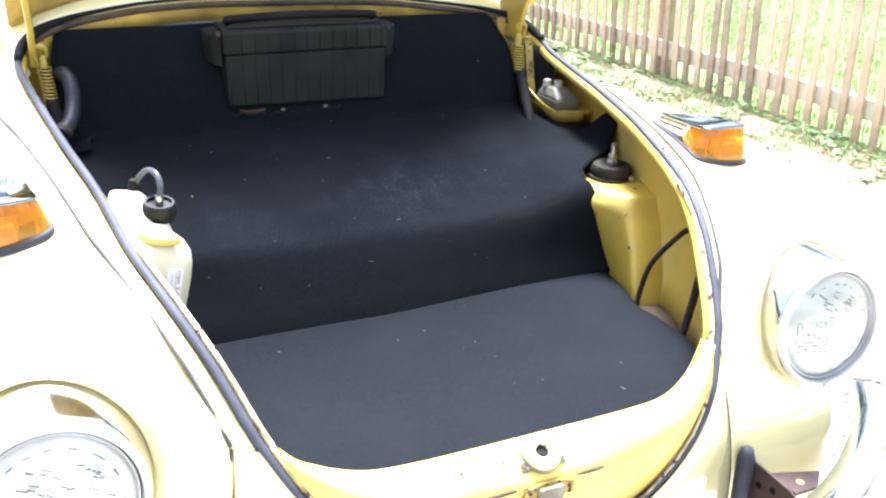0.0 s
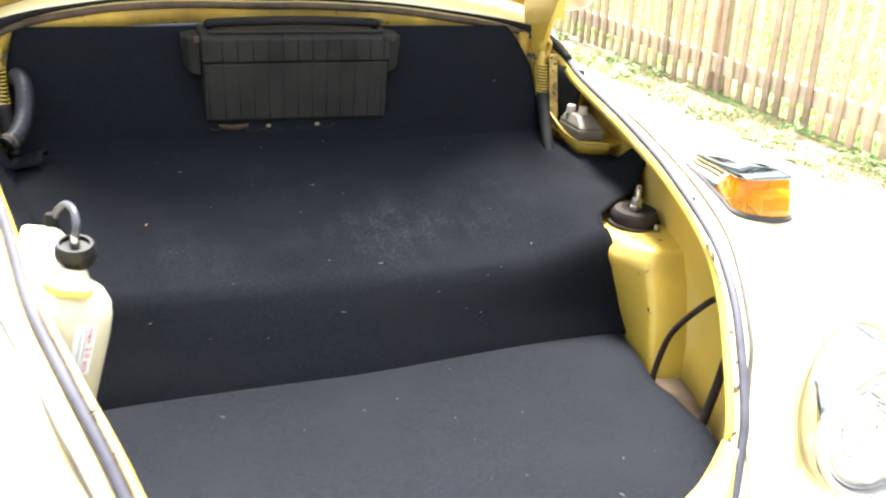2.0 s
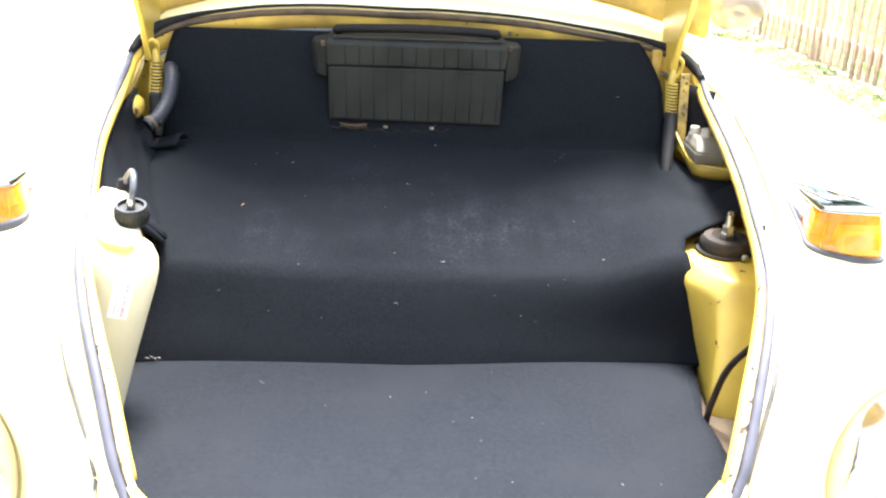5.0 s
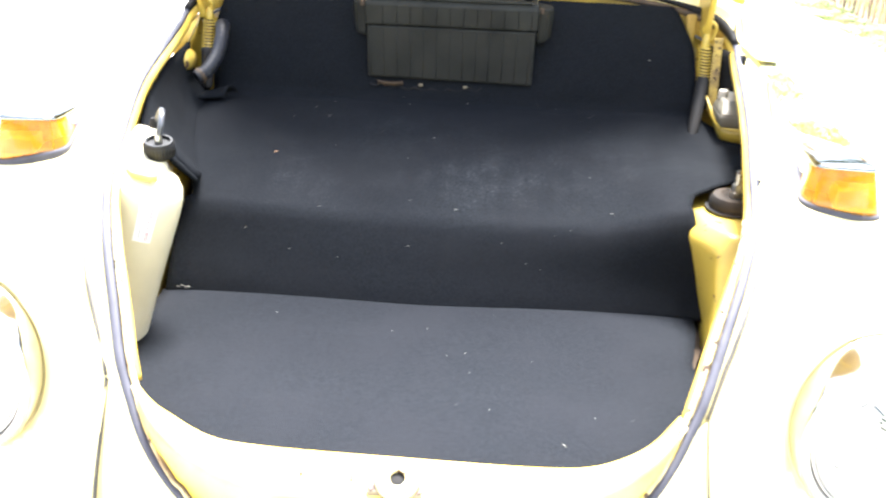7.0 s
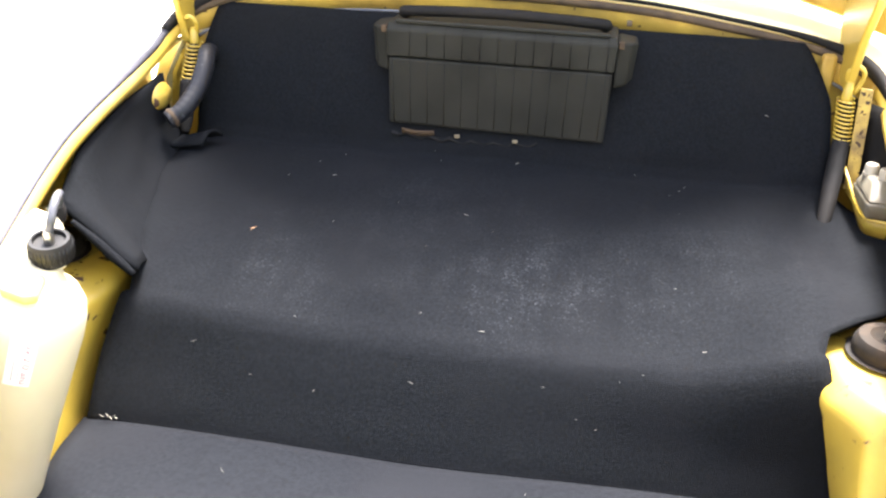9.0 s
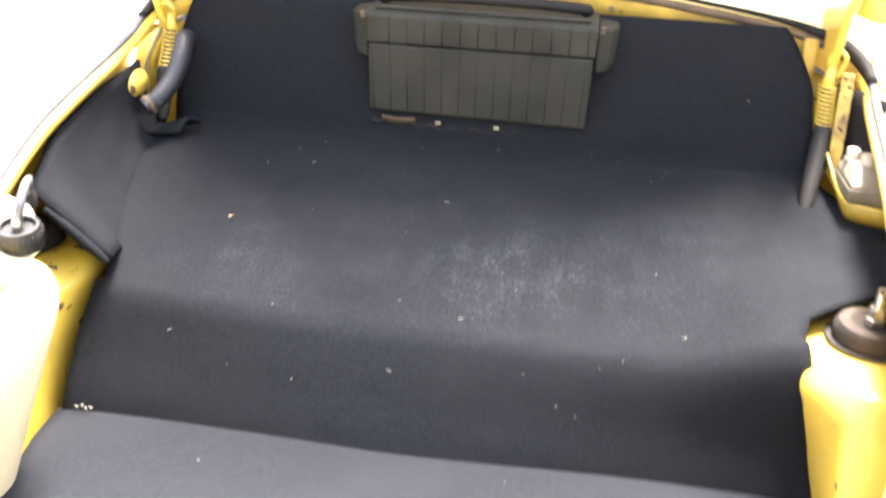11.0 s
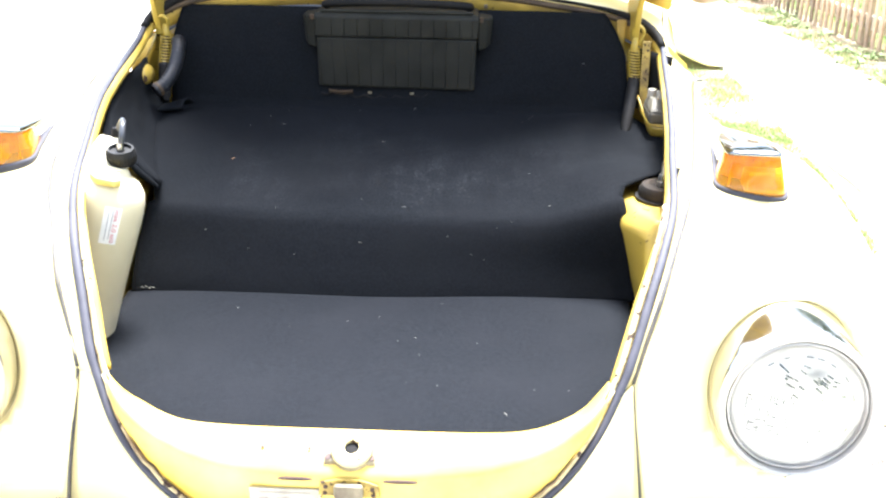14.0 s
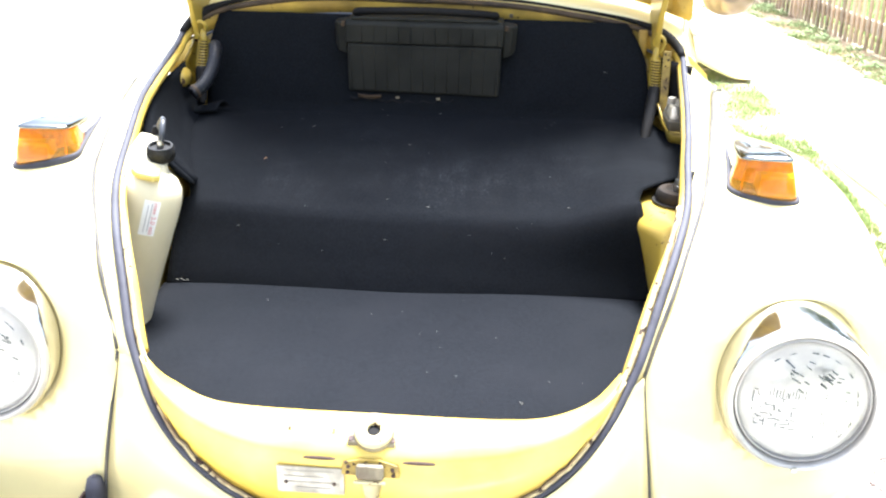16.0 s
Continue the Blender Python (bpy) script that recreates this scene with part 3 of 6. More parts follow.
def body_panels():
    # strip between the lid seal and the fender piping
    for s, name in ((1, "quarter_panel"), (-1, "quarter_panel")):
        rows = []
        for y in np.linspace(0.066, 0.96, 40):
            rx, rz = half_y(SIDE_RIM, y)
            bx, bz = half_y(BEAD_SIDE, y)
            by = max(y, 0.083)
            if y < 0.083:
                bx, bz = half_y(BEAD_SIDE, 0.083)
            if s < 0:
                bx += 0.014 * (1 - min(1.0, max(0.0, (y - 0.33) / 0.25)))
            rows.append([(s * (rx + 0.004 * (1 - u) + (bx - rx) * u), y + (by - y) * u, rz - 0.004 + (bz + 0.003 - rz) * u + 0.006 * math.sin(math.pi * u) * smoothstep(0.07, 0.2, y)) for u in np.linspace(0, 1, 6)])
        sheet(name, skew(rows), PAINT, car, 0.002)
        # front apron between seam and seal, below the corner of the opening
    low = RIM[(RIM[:, 1] < 0.075) & (RIM[:, 2] < 0.72)]
    seam = spline([(0.349, 0.083, 0.698), (0.355, 0.066, 0.640), (0.365, 0.045, 0.560), (0.374, 0.036, 0.480), (0.382, 0.036, 0.38)], 6)
    for s in (1, -1):
        rows = []
        for k in np.linspace(0, 1, 24):
            z = 0.699 - 0.30 * k
            sx, sy = np.interp(z, seam[::-1, 2], seam[::-1, 0]), np.interp(z, seam[::-1, 2], seam[::-1, 1])
            zz = max(z, 0.509)
            lx, ly = np.interp(zz, low[:, 2], low[:, 0]), np.interp(zz, low[:, 2], low[:, 1])
            lx *= 1 if z > 0.509 else 0
            sx += 0.014 if s < 0 else 0.0
            rows.append([(s * (lx + (sx - lx) * u), ly - 0.006 * (1 - u) + (sy - ly) * u ** (1 + smoothstep(0, 0.2, k)) - (0.02 if z < 0.509 else 0) * (1 - u), z) for u in np.linspace(0, 1, 10)])
        sheet("front_apron", rows, PAINT, car, 0.002)
        tube("seam_piping", bulge(np.array([s, 1, 1]) * seam) + np.array([0, -0.001, 0]), 0.0026, BEAD, car, 6)
        tube("fender_piping", bulge(skew(np.array([s, 1, 1]) * BEAD_SIDE)) + np.array([0, -0.001, 0.0022]), 0.0028, BEAD, car, 6)


body_panels()

# rubber seal all round the opening, and its painted channel
seal = skew(RIM_LOOP) + np.array([0, 0, 0.006])
tube("lid_seal", np.array([p for p in np.roll(seal, len(seal) // 2, axis=0) if p[1] < 0.985]), 0.0060, SEAL_RUBBER, car, 10, "weathered grey rubber lid seal", flat=0.8)
for s in (1, -1):
    corner = skew(RIM[(RIM[:, 1] > 0.925) & (RIM[:, 0] > -0.001)] * np.array([s, 1, 1])) + np.array([0, -0.003, 0.008])
    tube("corner_seal", corner, [0.007, 0.010, 0.010, 0.006, 0.0036, 0.003, 0.003, 0.003], BLACK_RUBBER, car, 10)


rust_edge = skew(RIM[(RIM[:, 1] < 0.30)] - np.array([0.0115, 0.0, -0.005]))
for s in (1, -1):
    edge_run = rust_edge[rust_edge[:, 0] > 0.19] if s > 0 else skew(RIM[(RIM[:, 1] < 0.30) & (RIM[:, 0] > 0.19)] * np.array([-1, 1, 1])) + np.array([0.0115, 0, 0.005])
    tube("rusty_edge", edge_run, 0.0042, FLAKING, car, 6)
    block("seal_joint", (s * 0.328 - 0.007, 0.071, 0.700), (s * 0.328 + 0.007, 0.077, 0.708), RUST, car, 0.003)


def channel_edge(s):
    """The crumbling paint edge and a thin dark line along the inner side of the seal, round the low corners."""
    low = RIM[(RIM[:, 2] < 0.70) & (RIM[:, 0] > 0.10)]
    for name, off, r, mat, label in (("paint_edge", 0.0115, 0.0026, FLAKING, "flaking cream paint edge"), ("glue_line", 0.0160, 0.0008, BRACKET, "thin dark line beside the paint edge")):
        pts = []
        for k, p in enumerate(low):
            d = low[min(k + 1, len(low) - 1)] - low[max(k - 1, 0)]
            inward = np.array([-d[2], 0.0, d[0]]) / (math.hypot(d[0], d[2]) + 1e-9)
            ragged = 1 + 0.25 * noise.noise((p[0] * 60, p[2] * 60, 3.0 * s))
            pts.append((p + inward * off * ragged + np.array([0, -0.004, 0])) * np.array([s, 1, 1]))
        tube(name, np.array(pts), r, mat, car, 6, label)


for s in (1, -1):
    channel_edge(s)


def flange():
    """The stained painted flange inside the seal, along the sides and under the cowl."""
    half = RIM[(RIM[:, 2] > 0.70)]
    loop = np.vstack([half, (half * np.array([-1, 1, 1]))[-2::-1]])
    n = len(loop)
    rows = []
    for k, p in enumerate(loop):
        d = loop[min(k + 1, n - 1)] - loop[max(k - 1, 0)]
        inward = np.array([-d[1], d[0], 0.0])
        inward /= np.linalg.norm(inward) + 1e-9
        rear = smoothstep(0.94, 1.0, p[1])
        w = (0.0185 - 0.0100 * smoothstep(0.12, 0.40, p[1])) * (1 - rear) + 0.006 * rear
        drop = (0.005 + 0.005 * smoothstep(0.08, 0.2, p[1])) * (1 - rear) + 0.036 * rear
        rows.append([p + inward * 0.004 + (0, 0, 0.003), p + inward * w * 0.7 + (0, 0, 0.001), p + inward * w + (0, 0, -0.004),
                     p + inward * (w + 0.001) + (0, 0, -drop), p + inward * (w - 0.005) + (0, 0, -drop - 0.002)])
    cut_a = [k for k in range(n) if loop[k][1] > 0.955][0]
    cut_b = [k for k in range(n) if loop[k][1] > 0.955][-1]
    sheet("side_flange", skew(rows)[:cut_a + 1], PAINT_SIDE, car, 0.0015)
    sheet("side_flange", skew(rows)[cut_b:], PAINT_SIDE, car, 0.0015)
    sheet("cowl_flange", skew(rows)[cut_a:cut_b + 1], PAINT_FLANGE, car, 0.0015, "stained yellow flange under the cowl")


flange()
rear_rim = RIM[(RIM[:, 1] > 0.975)]
rear_rim = np.vstack([rear_rim, (rear_rim * np.array([-1, 1, 1]))[-2::-1]])
tube("cowl_gasket", skew(rear_rim) + np.array([0, -0.007, -0.004]), 0.0062, GASKET, car, 8, "dirty brown gasket under the cowl edge")
tube("flange_strip", skew(rear_rim * np.array([0.985, 1, 1])) + np.array([0, -0.0075, -0.0375]), 0.0026, GREY_STRIP, car, 8, "grey rubber strip along the flange")
for x in (-0.33, -0.10, -0.02, 0.07, 0.16, 0.34):
    zc = float(np.interp(abs(x), (0.0, 0.20, 0.36, 0.455), (1.053, 1.049, 1.034, 1.016)))
    yc = float(np.interp(abs(x), (0.0, 0.20, 0.36, 0.455), (1.046, 1.038, 1.018, 0.998)))
    block("flange_clip", (x - 0.004, yc - 0.016, zc - 0.030), (x + 0.004, yc - 0.008, zc - 0.022), COVER, car, 0.001)


LIP_RIM = [(0.0, -0.030, 0.508), (0.09, -0.028, 0.515), (0.166, -0.020, 0.538), (0.224, -0.008, 0.570), (0.267, 0.006, 0.608), (0.300, 0.026, 0.650), (0.331, 0.064, 0.698)]
LIP_CREASE = [(0.0, -0.032, 0.630), (0.09, -0.031, 0.633), (0.160, -0.027, 0.640), (0.215, -0.014, 0.651), (0.257, 0.004, 0.664), (0.290, 0.024, 0.681), (0.322, 0.060, 0.699)]
LIP_INNER = [(0.0, 0.026, 0.655), (0.09, 0.026, 0.655), (0.160, 0.0265, 0.656), (0.213, 0.0295, 0.659), (0.255, 0.046, 0.663), (0.289, 0.064, 0.674), (0.319, 0.082, 0.702)]


def lip_panel():
    """Front panel with the latch: upright face from the seal to a crease, then the flat lip that narrows into the side flange."""
    a, b, c = (spline(q, 7) for q in (LIP_RIM, LIP_CREASE, LIP_INNER))
    rows = []
    for k in list(range(len(a) - 1, 0, -1)) + list(range(len(a))):
        s = -1 if len(rows) < len(a) - 1 else 1
        r, e, i = (q[k] * np.array([s, 1, 1]) for q in (a, b, c))
        if s < 0:
            i = i + np.array([0, -0.016 * smoothstep(0.27, 0.319, abs(i[0])), 0])
        d = i - e
        w = float(np.linalg.norm(d))
        up = np.array([0, 0, 1.0])
        row = [r + (0, 0.004, 0.004), 0.5 * (r + e) + (0, 0.003, 0), e - (0, 0, 0.004), e + d * 0.06 + up * 0.0015, e + d * 0.35 + up * 0.004, e + d * 0.75 + up * 0.003, i - d * 0.06 + up * 0.001, i, i + d / (w + 1e-6) * 0.001 - up * 0.005, i - up * 0.030]
        rows.append(row)
    sheet("latch_panel", rows, PAINT_LIP, car, 0.0015)


lip_panel()


# ---- fenders ----
F_IN = [(0.384, 0.036, 0.36), (0.374, 0.036, 0.48), (0.358, 0.060, 0.62), (0.349, 0.083, 0.698), (0.372, 0.120, 0.755), (0.412, 0.200, 0.828),
        (0.455, 0.320, 0.874), (0.500, 0.500, 0.902), (0.545, 0.700, 0.914), (0.600, 0.920, 0.88), (0.655, 1.10, 0.62), (0.66, 1.16, 0.36)]
F_CREST = [(0.55, 0.030, 0.36), (0.55, 0.058, 0.48), (0.55, 0.098, 0.62), (0.55, 0.125, 0.70), (0.55, 0.150, 0.785), (0.55, 0.205, 0.832),
           (0.55, 0.330, 0.863), (0.57, 0.500, 0.880), (0.60, 0.700, 0.870), (0.63, 0.920, 0.80), (0.67, 1.10, 0.58), (0.68, 1.17, 0.35)]
F_OUT = [(0.65, 0.080, 0.36), (0.66, 0.100, 0.48), (0.68, 0.135, 0.62), (0.69, 0.160, 0.69), (0.69, 0.185, 0.750), (0.69, 0.240, 0.803),
         (0.69, 0.340, 0.838), (0.70, 0.500, 0.848), (0.71, 0.700, 0.820), (0.72, 0.920, 0.74), (0.73, 1.10, 0.52), (0.73, 1.18, 0.34)]
F_EDGE = [(0.70, 0.170, 0.36), (0.73, 0.200, 0.46), (0.75, 0.220, 0.54), (0.76, 0.240, 0.59), (0.77, 0.260, 0.63), (0.775, 0.300, 0.66),
          (0.78, 0.360, 0.69), (0.785, 0.500, 0.70), (0.785, 0.700, 0.66), (0.785, 0.900, 0.58), (0.785, 1.08, 0.44), (0.785, 1.18, 0.34)]


def lamp_seat(s, a):
    """How far back the fender's skin lies round the lamp, at the angle a."""
    return 0.1195 + s * 0.0225 * math.cos(a) + 0.034 * math.sin(a)


def front_fender(s):
    lines = [spline(c, 10) for c in (F_IN, F_CREST, F_OUT, F_EDGE)]
    rows = [spline([ln[k] for ln in lines], 12) * np.array([s, 1, 1]) for k in range(len(lines[0]))]
    ob = sheet("front_fender", bulge(skew(rows)), PAINT, car, 0.002)
    bm = bmesh.new()
    bm.from_mesh(ob.data)
    inside = []
    for fc in bm.faces:
        c = fc.calc_center_median()
        if math.hypot(c.x - s * 0.552, c.z - 0.687) < 0.100 and c.y < 0.24:
            inside.append(fc)
    ring = {v for fc in inside for v in fc.verts}
    bmesh.ops.delete(bm, geom=inside, context="FACES")
    for v in ring:
        if v.is_valid:
            dx, dz = v.co.x - s * 0.552, v.co.z - 0.687
            k = 0.1052 / (math.hypot(dx, dz) + 1e-6)
            v.co.x, v.co.z = s * 0.552 + dx * k, 0.687 + dz * k
            v.co.y = lamp_seat(s, math.atan2(dz, dx))
    bm.to_mesh(ob.data)
    bm.free()
    return ob


for s in (1, -1):
    front_fender(s)


# ---- headlamps ----
def headlamp(s):
    c = Vector((s * 0.552, 0.064, 0.687))
    m = Matrix.Translation(c) @ pose(0, 0, 0, 82, 0, -3 * s) @ Matrix.Scale(1.025, 4)      # local z points to the front of the car and a little up
    lamp = put(tagged(new("headlamp"), "round headlamp with a chrome trim ring and clear fluted glass"), car)
    n = 64

    lv, lf = [], []
    for k in range(n):
        a = 2 * math.pi * k / n
        for r, h in ((0.1090, 0.005), (0.1062, 0.0014), (0.1048, 0.0010), (0.1036, 0.0016), (0.1028, 0.0040)):
            lv.append((c.x + r * math.cos(a), lamp_seat(s, a) + h, c.z + r * math.sin(a)))
    for k in range(n):
        for q in range(4):
            lf.append((k * 5 + q, ((k + 1) % n) * 5 + q, ((k + 1) % n) * 5 + q + 1, k * 5 + q + 1))
    mesh("bucket_lip", lv, lf, PAINT, lamp, True, "yellow fender lip round the lamp")
    # deep chrome ring whose upper half reaches back to the sloping fender
    v, f = [], []
    prof = [(0.0980, 1.0), (0.0980, 0.55), (0.0972, 0.12), (0.0958, 0.02), (0.0945, -0.02)]
    for k in range(n):
        a = 2 * math.pi * k / n
        seat = Vector((c.x + 0.1028 * math.cos(a), lamp_seat(s, a) + 0.0035, c.z + 0.1028 * math.sin(a)))
        for r, h in prof:
            front = m @ Vector((r * math.cos(a), r * math.sin(a), 0.0012 if h < 0 else 0.0))
            v.append(front.lerp(seat, max(0.0, h)))
    w = len(prof)
    for k in range(n):
        for q in range(w - 1):
            f.append((k * w + q, ((k + 1) % n) * w + q, ((k + 1) % n) * w + q + 1, k * w + q + 1))
    mesh("trim_ring", v, f, TRIM_CHROME, lamp, True, "deep chrome trim ring")
    lathe("rim", [(0.0958, -0.004), (0.0952, 0.0025), (0.0930, 0.0068), (0.0900, 0.0082), (0.0872, 0.0070), (0.0856, 0.0030), (0.0850, -0.003)], m, DULL_RING, lamp, 64, "dull grey retaining rim")
    lathe("rim_gap", [(0.0852, -0.006), (0.0850, -0.0015), (0.0838, -0.0015), (0.0836, -0.006)], m, BLACK_RUBBER, lamp, 56)
    lathe("inner_ring", [(0.0838, -0.004), (0.0836, 0.0015), (0.0815, 0.0025), (0.0800, 0.0), (0.0800, -0.005)], m, DULL_RING, lamp, 56, "thin inner ring")
    lathe("glass", [(0.0, 0.0175), (0.015, 0.0170), (0.035, 0.0155), (0.055, 0.0115), (0.070, 0.0055), (0.078, -0.002), (0.0795, -0.004), (0.0795, -0.003), (0.078, 0.0), (0.070, 0.007), (0.055, 0.013), (0.035, 0.017), (0.015, 0.0185), (0.0, 0.019)], m, GLASS, lamp, 56).visible_shadow = False
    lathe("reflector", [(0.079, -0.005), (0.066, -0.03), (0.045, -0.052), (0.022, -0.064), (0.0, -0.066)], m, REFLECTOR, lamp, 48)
    rng = np.random.default_rng(70 + s)
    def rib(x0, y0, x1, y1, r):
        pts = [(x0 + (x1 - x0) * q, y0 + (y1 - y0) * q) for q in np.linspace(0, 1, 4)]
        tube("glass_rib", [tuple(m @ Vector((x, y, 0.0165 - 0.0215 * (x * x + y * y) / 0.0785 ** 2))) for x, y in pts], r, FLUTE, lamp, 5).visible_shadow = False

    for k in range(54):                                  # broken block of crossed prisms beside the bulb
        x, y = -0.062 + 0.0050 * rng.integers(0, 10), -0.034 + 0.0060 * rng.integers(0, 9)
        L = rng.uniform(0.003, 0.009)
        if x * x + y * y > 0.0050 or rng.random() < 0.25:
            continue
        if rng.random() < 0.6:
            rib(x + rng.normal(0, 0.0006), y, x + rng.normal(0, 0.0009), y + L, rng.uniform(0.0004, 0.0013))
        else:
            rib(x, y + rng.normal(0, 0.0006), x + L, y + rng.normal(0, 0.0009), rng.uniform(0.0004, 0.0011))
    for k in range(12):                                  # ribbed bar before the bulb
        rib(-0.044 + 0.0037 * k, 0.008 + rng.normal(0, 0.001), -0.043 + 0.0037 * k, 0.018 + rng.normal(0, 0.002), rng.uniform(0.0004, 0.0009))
    for k in range(26):                                  # dark strokes drawn for the broken glints of the prisms above the bulb
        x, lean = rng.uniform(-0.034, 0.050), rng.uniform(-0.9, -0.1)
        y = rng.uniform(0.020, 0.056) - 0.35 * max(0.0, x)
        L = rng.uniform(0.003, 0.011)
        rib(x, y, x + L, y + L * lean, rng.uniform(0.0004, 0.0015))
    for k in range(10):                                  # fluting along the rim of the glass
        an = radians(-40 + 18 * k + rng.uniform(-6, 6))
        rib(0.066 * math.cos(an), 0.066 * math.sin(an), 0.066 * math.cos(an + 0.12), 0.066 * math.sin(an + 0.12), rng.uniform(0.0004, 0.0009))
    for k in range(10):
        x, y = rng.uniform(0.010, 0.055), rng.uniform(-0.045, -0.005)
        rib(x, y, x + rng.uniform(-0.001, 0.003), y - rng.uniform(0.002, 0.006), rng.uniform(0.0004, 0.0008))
    tube("bulb_support", [tuple(m @ Vector((x, 0.004, -0.020))) for x in (-0.030, 0.0, 0.012)], [0.005, 0.009, 0.006], BRACKET, lamp, 10)
    lathe("bulb_shield", [(0.0, -0.018), (0.011, -0.02), (0.012, -0.035), (0.010, -0.05)], m @ pose(0, 0.004, 0), STEEL, lamp, 20)
    lathe("trim_screw", [(0.0, 0.004), (0.004, 0.003), (0.005, 0.0), (0.005, -0.006)], m @ pose(0, -0.0925, 0.006), STEEL, lamp, 12)


for s in (1, -1):
    headlamp(s)


# ---- turn signals on the fender tops ----
# foot and top of the outline, from the inner rear end of the lens round its front, then round the chrome tail
LENS_FOOT = [(0.513, 0.426, 0.884), (0.502, 0.388, 0.881), (0.497, 0.360, 0.876), (0.508, 0.346, 0.872), (0.530, 0.341, 0.867), (0.560, 0.338, 0.863), (0.589, 0.341, 0.861), (0.601, 0.360, 0.864), (0.602, 0.408, 0.868)]
LENS_TOP = [(0.511, 0.393, 0.9195), (0.510, 0.378, 0.920), (0.511, 0.366, 0.921), (0.516, 0.358, 0.9215), (0.532, 0.351, 0.923), (0.555, 0.346, 0.924), (0.574, 0.343, 0.925), (0.581, 0.352, 0.925), (0.582, 0.394, 0.923)]
TAIL_FOOT = [(0.602, 0.411, 0.868), (0.592, 0.448, 0.874), (0.562, 0.492, 0.880), (0.534, 0.520, 0.889), (0.523, 0.500, 0.890), (0.517, 0.465, 0.888), (0.513, 0.429, 0.884)]
TAIL_TOP = [(0.582, 0.397, 0.923), (0.575, 0.430, 0.918), (0.557, 0.472, 0.912), (0.537, 0.508, 0.907), (0.527, 0.484, 0.910), (0.517, 0.440, 0.915), (0.511, 0.396, 0.9195)]


def turn_signal(s):
    sig = put(tagged(new("turn_signal"), "amber turn signal in a chrome housing on the fender"), car)
    dx, dz = (0.0, 0.0) if s > 0 else (0.0205, 0.006)

    def level(foot, top, v, grow=0.0, lift=0.0, per=4):
        """The outline at height v between foot and top, bowed a little, grown outwards by grow."""
        a, b = spline(foot, per), spline(top, per)
        ring = a + (b - a) * v
        mid = np.array([0.548, 0.395, 0.0])
        out = (ring - mid) * np.array([1, 1, 0])
        ring = ring + out * (0.05 * v * (1 - v) + grow) + np.array([0, 0, lift])
        return [(s * (x + dx), y, z + dz) for x, y, z in ring]

    # the other fender rises a little more towards the bonnet
    rise = 0.0 if s > 0 else 0.007
    lens_foot, tail_foot = ([(x, y, z + rise * (1 - smoothstep(0.53, 0.60, x))) for x, y, z in run] for run in (LENS_FOOT, TAIL_FOOT))

    def at(x, y, z):
        return (s * (x + dx), y, z + dz)

    def slab(name, x0, x1, y0, y1, z0, z1, mat):
        hull(name, [[at(x0, y0, z0), at(x1, y0, z0), at(x1, y1, z0), at(x0, y1, z0)], [at(x0 + 0.003, y0 + 0.004, z1), at(x1 - 0.006, y0 + 0.003, z1), at(x1 - 0.006, y1 - 0.006, z1), at(x0 + 0.003, y1 - 0.006, z1)]], mat, sig, 0.002)

    lens = [level(lens_foot, LENS_TOP, v, g) for v, g in ((0.0, -0.02), (0.04, 0.0), (0.25, 0.0), (0.5, 0.0), (0.75, 0.0), (0.96, 0.0), (1.0, -0.03))]
    hull("lens", lens, AMBER, sig, 0.0, "amber ribbed plastic lens", 2, True).visible_shadow = False
    for k in range(17):
        x = 0.541 + 0.0027 * k
        tube("fluting", [at(x, 0.3432, 0.874), at(x - 0.001, 0.3462, 0.8965 - 0.0035 * abs(k - 8) / 8)], 0.0007, AMBER_DEEP, sig, 5)
    tube("edge_rib", [at(0.5130, 0.3510, 0.869), at(0.5150, 0.3570, 0.895), at(0.5190, 0.3620, 0.917)], 0.0014, AMBER_DEEP, sig, 5)
    tube("edge_rib", [at(0.5060, 0.3900, 0.876), at(0.5090, 0.3830, 0.896), at(0.5135, 0.3780, 0.916)], 0.0014, AMBER_DEEP, sig, 5)
    slab("lens_core", 0.536, 0.595, 0.3455, 0.385, 0.867, 0.899, AMBER_YELLOW)
    slab("lens_back", 0.513, 0.596, 0.388, 0.404, 0.866, 0.920, AMBER_DEEP)
    tail = [level(tail_foot, TAIL_TOP, v) for v in (0.0, 0.35, 0.7, 1.0)]
    hull("housing", tail, CHROME, sig, 0.0, "chrome signal housing", 2, True)
    rim = [LENS_TOP[k] for k in (1, 2, 3, 4, 5, 6, 7)] + TAIL_TOP[:-1]
    caps = [level(rim, rim, 0, g, h, 3) for g, h in ((0.035, -0.001), (0.05, 0.0005), (0.03, 0.003), (-0.12, 0.0050), (-0.45, 0.0065))]
    hull("housing_top", caps, DARK_CHROME, sig, 0.0, "chrome top of the signal, darkened as if mirroring trees", 2, True)
    around = lens_foot[1:-1] + tail_foot[:-1]
    hull("gasket", [level(around, around, 0, g, h, 3) for g, h in ((0.07, -0.045), (0.07, 0.000), (0.045, 0.003), (0.0, 0.003))], SEAL_RUBBER, sig, 0.0, "grey rubber gasket", 2, True)


for s in (1, -1):
    turn_signal(s)


